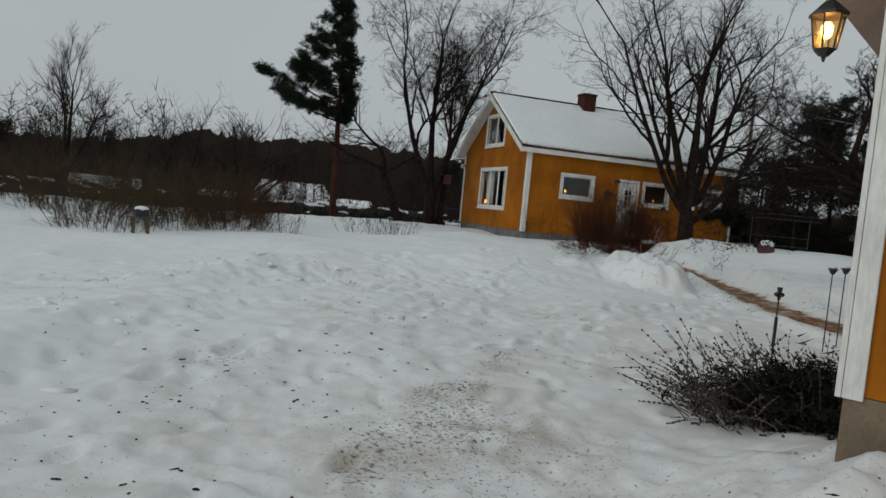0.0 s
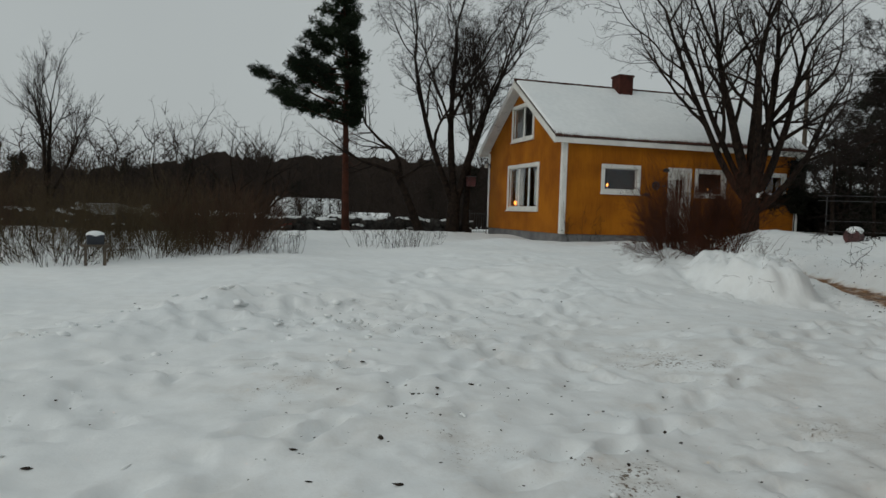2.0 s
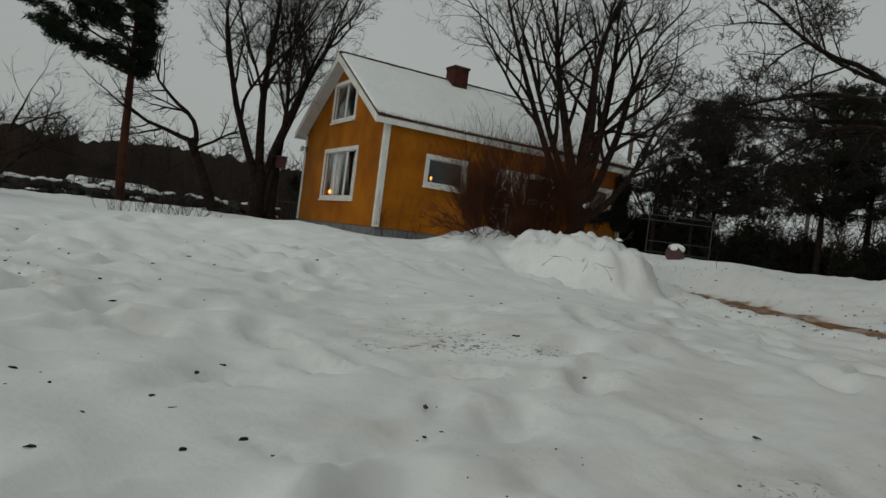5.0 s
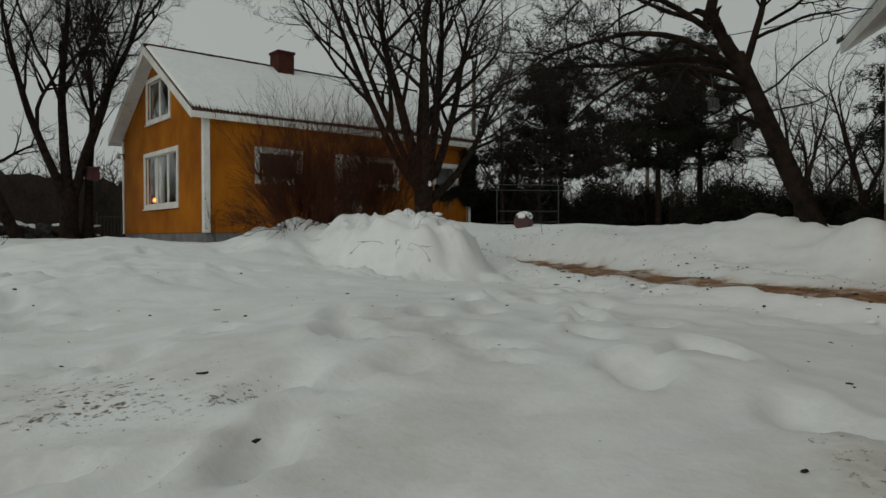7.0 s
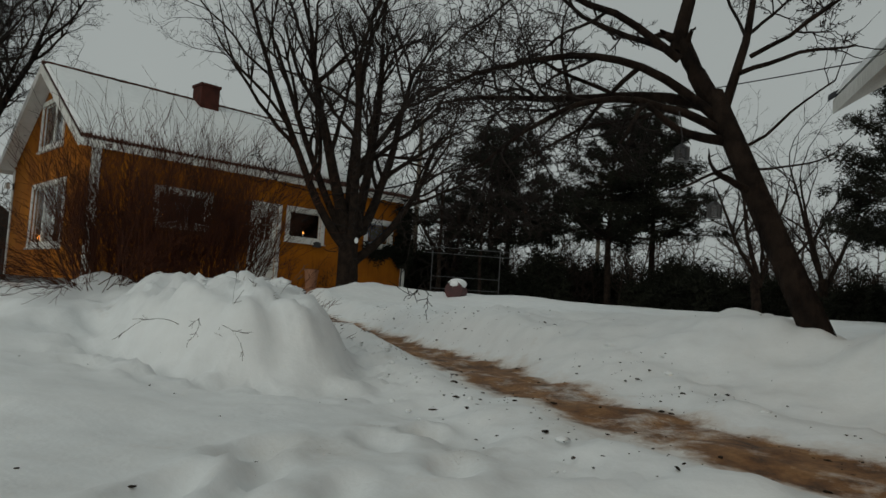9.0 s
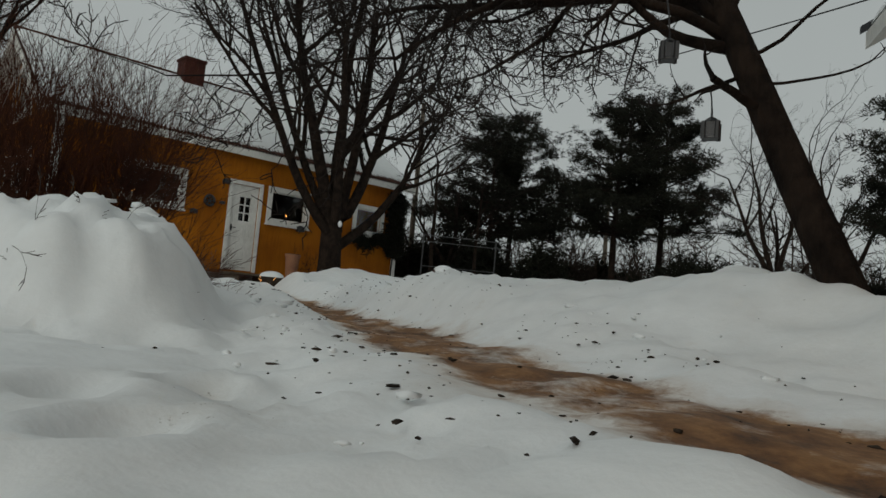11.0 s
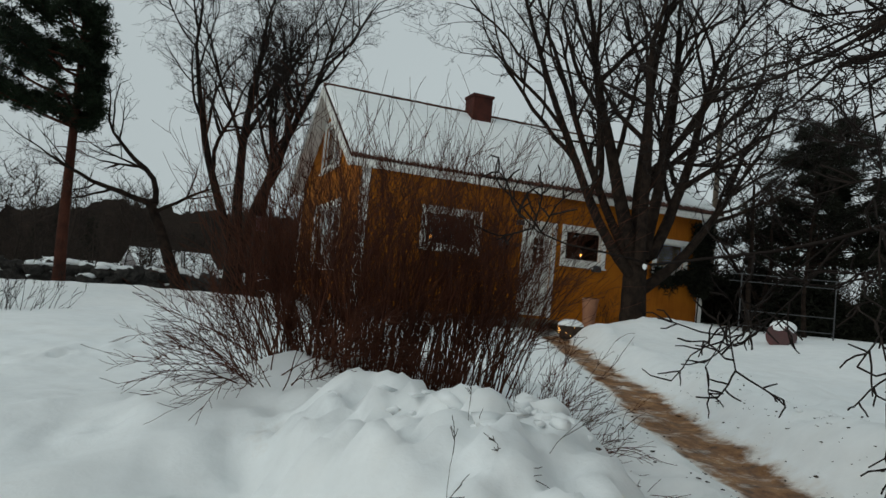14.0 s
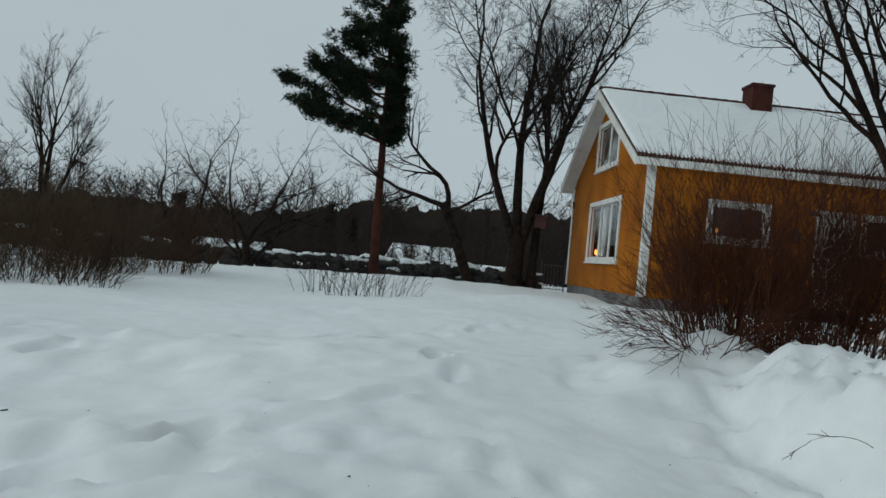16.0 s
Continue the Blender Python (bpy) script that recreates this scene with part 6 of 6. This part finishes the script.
tube_mesh("cable", [(np.array([tuple(end * f + Vector((0, 0, -0.9 * f * (1 - f)))) for f in np.linspace(0, 1, 15)]), np.full(15, 0.008))], BLACK, wire, 5)


def bird_table():
    x, y = -11.5, -7.6
    t = thing("bird_table", (x, y, h(x, y)), 15, "small dark blue bird table with snow on its roof", "bird table")
    t.matrix_basis = t.matrix_basis @ Matrix.Diagonal((0.6, 0.6, 0.7, 1))
    for a, b in ((-0.22, -0.15), (0.22, -0.15), (0.22, 0.15), (-0.22, 0.15)):
        box("leg", (a - 0.025, b - 0.025, -0.3), (a + 0.025, b + 0.025, 0.42), WOODEN, t)
    box("tray", (-0.33, -0.24, 0.42), (0.33, 0.24, 0.47), WOODEN, t)
    box("house", (-0.2, -0.15, 0.47), (0.2, 0.15, 0.68), BLUEPAINT, t, "dark blue box")
    bm = bmesh.new()
    bmesh.ops.create_uvsphere(bm, u_segments=14, v_segments=8, radius=0.22, matrix=Matrix.Translation((0, 0, 0.68)) @ Matrix.Diagonal((1, 0.75, 0.4, 1)))
    part("snow_cap", bm, SNOW, t)


bird_table()


def nest_box():
    t = thing("nest_box", (-1.25, 5.05, 1.55), 0, "faded red bird box on the forked tree", "bird box")
    box("box", (-0.14, -0.2, 0), (0.14, 0.06, 0.34), REDPLASTIC, t)
    box("lid", (-0.17, -0.24, 0.34), (0.17, 0.08, 0.37), BLACK, t)


nest_box()


def iron_gate():
    t = thing("garden_gate", (-0.85, 6.2, -0.25), 0, "small black iron garden gate by the gable", "gate")
    for x in (0, 0.7):
        bm = bmesh.new()
        cyl_into(bm, (x, 0, -0.3), (x, 0, 0.95), 0.02, 0.02, 8)
        part("post", bm, BLACK, t)
    for k in range(6):
        bm = bmesh.new()
        cyl_into(bm, (0.1 + 0.1 * k, 0, 0.06), (0.1 + 0.1 * k, 0, 0.85), 0.007, 0.007, 6)
        part("bar", bm, BLACK, t)
    for z in (0.1, 0.8):
        bm = bmesh.new()
        cyl_into(bm, (0, 0, z), (0.7, 0, z), 0.01, 0.01, 6)
        part("rail", bm, BLACK, t)


iron_gate()


# ---- crumbs of gravel, bark and leaf on the snow; broken lumps of ploughed snow ----
def scatter(name, label, seed, count, accept, size, mat, flat=0.5, sink=0.2, box_=(-13, -1, -22, -8)):
    rng = np.random.default_rng(seed)
    base = bmesh.new()
    bmesh.ops.create_icosphere(base, subdivisions=1, radius=1.0)
    tv = np.array([v.co for v in base.verts])
    tf = np.array([[v.index for v in f.verts] for f in base.faces])
    base.free()
    xs, ys = rng.uniform(box_[0], box_[1], count * 6), rng.uniform(box_[2], box_[3], count * 6)
    keep = rng.random(count * 6) < accept(xs, ys)
    xs, ys = xs[keep][:count], ys[keep][:count]
    n = len(xs)
    zs = ground_height(xs, ys)
    s = size[0] * (size[1] / size[0]) ** (rng.random(n) ** 2.2)
    jit = 1 + rng.normal(0, 0.36, (n, len(tv), 3))
    V = tv[None] * jit * s[:, None, None] * np.stack([rng.uniform(0.7, 2.3, n), rng.uniform(0.6, 1.2, n), np.full(n, flat)], 1)[:, None, :]
    a = rng.uniform(0, 2 * math.pi, n)
    c, sn = np.cos(a)[:, None], np.sin(a)[:, None]
    V = np.stack([V[..., 0] * c - V[..., 1] * sn, V[..., 0] * sn + V[..., 1] * c, V[..., 2]], -1)
    V += np.stack([xs, ys, zs + s * flat * (0.5 - sink)], 1)[:, None, :]
    F = (tf[None] + (np.arange(n) * len(tv))[:, None, None]).reshape(-1, 3)
    me = bpy.data.meshes.new(name)
    V = V.reshape(-1, 3)
    me.vertices.add(len(V))
    me.vertices.foreach_set("co", V.astype(np.float32).ravel())
    me.loops.add(F.size)
    me.loops.foreach_set("vertex_index", F.astype(np.int32).ravel())
    me.polygons.add(len(F))
    me.polygons.foreach_set("loop_start", np.arange(len(F), dtype=np.int32) * 3)
    me.polygons.foreach_set("loop_total", np.full(len(F), 3, np.int32))
    me.materials.append(mat)
    me.update(calc_edges=True)
    return tagged(new(name, me), label, name.replace("_", " ").split()[-1], "", "stuff")


def yard_patches(x, y):
    p = np.clip(0.35 + 2.2 * value_noise(x * 0.75, y * 0.75, 51), 0, 1) * np.clip(0.4 + 1.6 * value_noise(x * 2.4, y * 2.4, 52), 0, 1)
    return yard_mask(x, y) * p


def bank_edge(x, y):
    m = yard_mask(x, y)
    return np.clip(4 * m * (1 - m), 0, 1) * np.clip(0.5 + 1.5 * value_noise(x * 1.2, y * 1.2, 53), 0, 1)


def by_path(x, y):
    d = path_distance(x, y)
    return np.exp(-((d - 0.5) / 0.3) ** 2)


scatter("yard_crumbs", "dark crumbs of gravel and bark on the yard snow", 201, 3200, yard_patches, (0.003, 0.013), EARTH)
scatter("yard_crumbs", "thinly strewn dark crumbs on trodden snow", 202, 320, lambda x, y: 0.25 * np.exp(-((y + 14.5) / 3.2) ** 2) * np.clip(1 + 2.5 * value_noise(x, y, 57), 0, 2), (0.0025, 0.012), EARTH, 0.45, 0.2, (-9, 1.5, -17, -10.5))
scatter("path_crumbs", "brown crumbs of sand and bark beside the footpath", 203, 900, by_path, (0.003, 0.012), EARTH, 0.5, 0.2, (-3.5, 2, -16.5, -7))
scatter("snow_lumps", "broken lumps of ploughed snow along the yard's edge", 204, 380, lambda x, y: bank_edge(x, y) * (x < -8.3), (0.012, 0.055), SNOW, 0.6, 0.45, (-14, -8, -22, -10))
scatter("snow_lumps", "small loose lumps of trodden snow", 205, 160, lambda x, y: yard_mask(x, y) * 0.6 * (x < -7.5), (0.006, 0.026), SNOW, 0.5, 0.45, (-13, -7, -21, -11))
scatter("snow_lumps", "lumps of shovelled snow along the footpath", 206, 260, lambda x, y: np.exp(-((path_distance(x, y) - 0.85) / 0.2) ** 2), (0.006, 0.026), SNOW, 0.6, 0.45, (-4.5, 4, -16.5, -2))
scatter("snow_lumps", "crumbling lumps on the shovelled drift", 207, 420, lambda x, y: np.exp(-((x + 2.05) / 0.45) ** 2 - ((y + 10.7) / 0.5) ** 2), (0.015, 0.06), SNOW, 0.7, 0.45, (-3.6, -1.4, -11.7, -9.6))


# leafless growth against the cottage's front wall
shrub("wall_climber", (0.75, -0.12, h(0.75, -0.12)), "thin dark leafless climber against the ochre wall", 301, 9, 0.35, 0.75, 0.006, 5, TWIG, "", "plant", 0.0, (0.55, 0.05))
shrub("withered_plant", (3.05, -0.5, h(3.05, -0.5)), "withered dark perennials beside the cottage door", 302, 22, 0.7, 0.45, 0.006, 5, LAVENDER, "", "plant", 0.03, (0.28, 0.15))
shrub("withered_plant", (5.75, -0.45, h(5.75, -0.45)), "withered dark stalks under the cottage window", 303, 14, 0.5, 0.5, 0.006, 4, TWIG, "", "plant", 0.0, (0.3, 0.1))
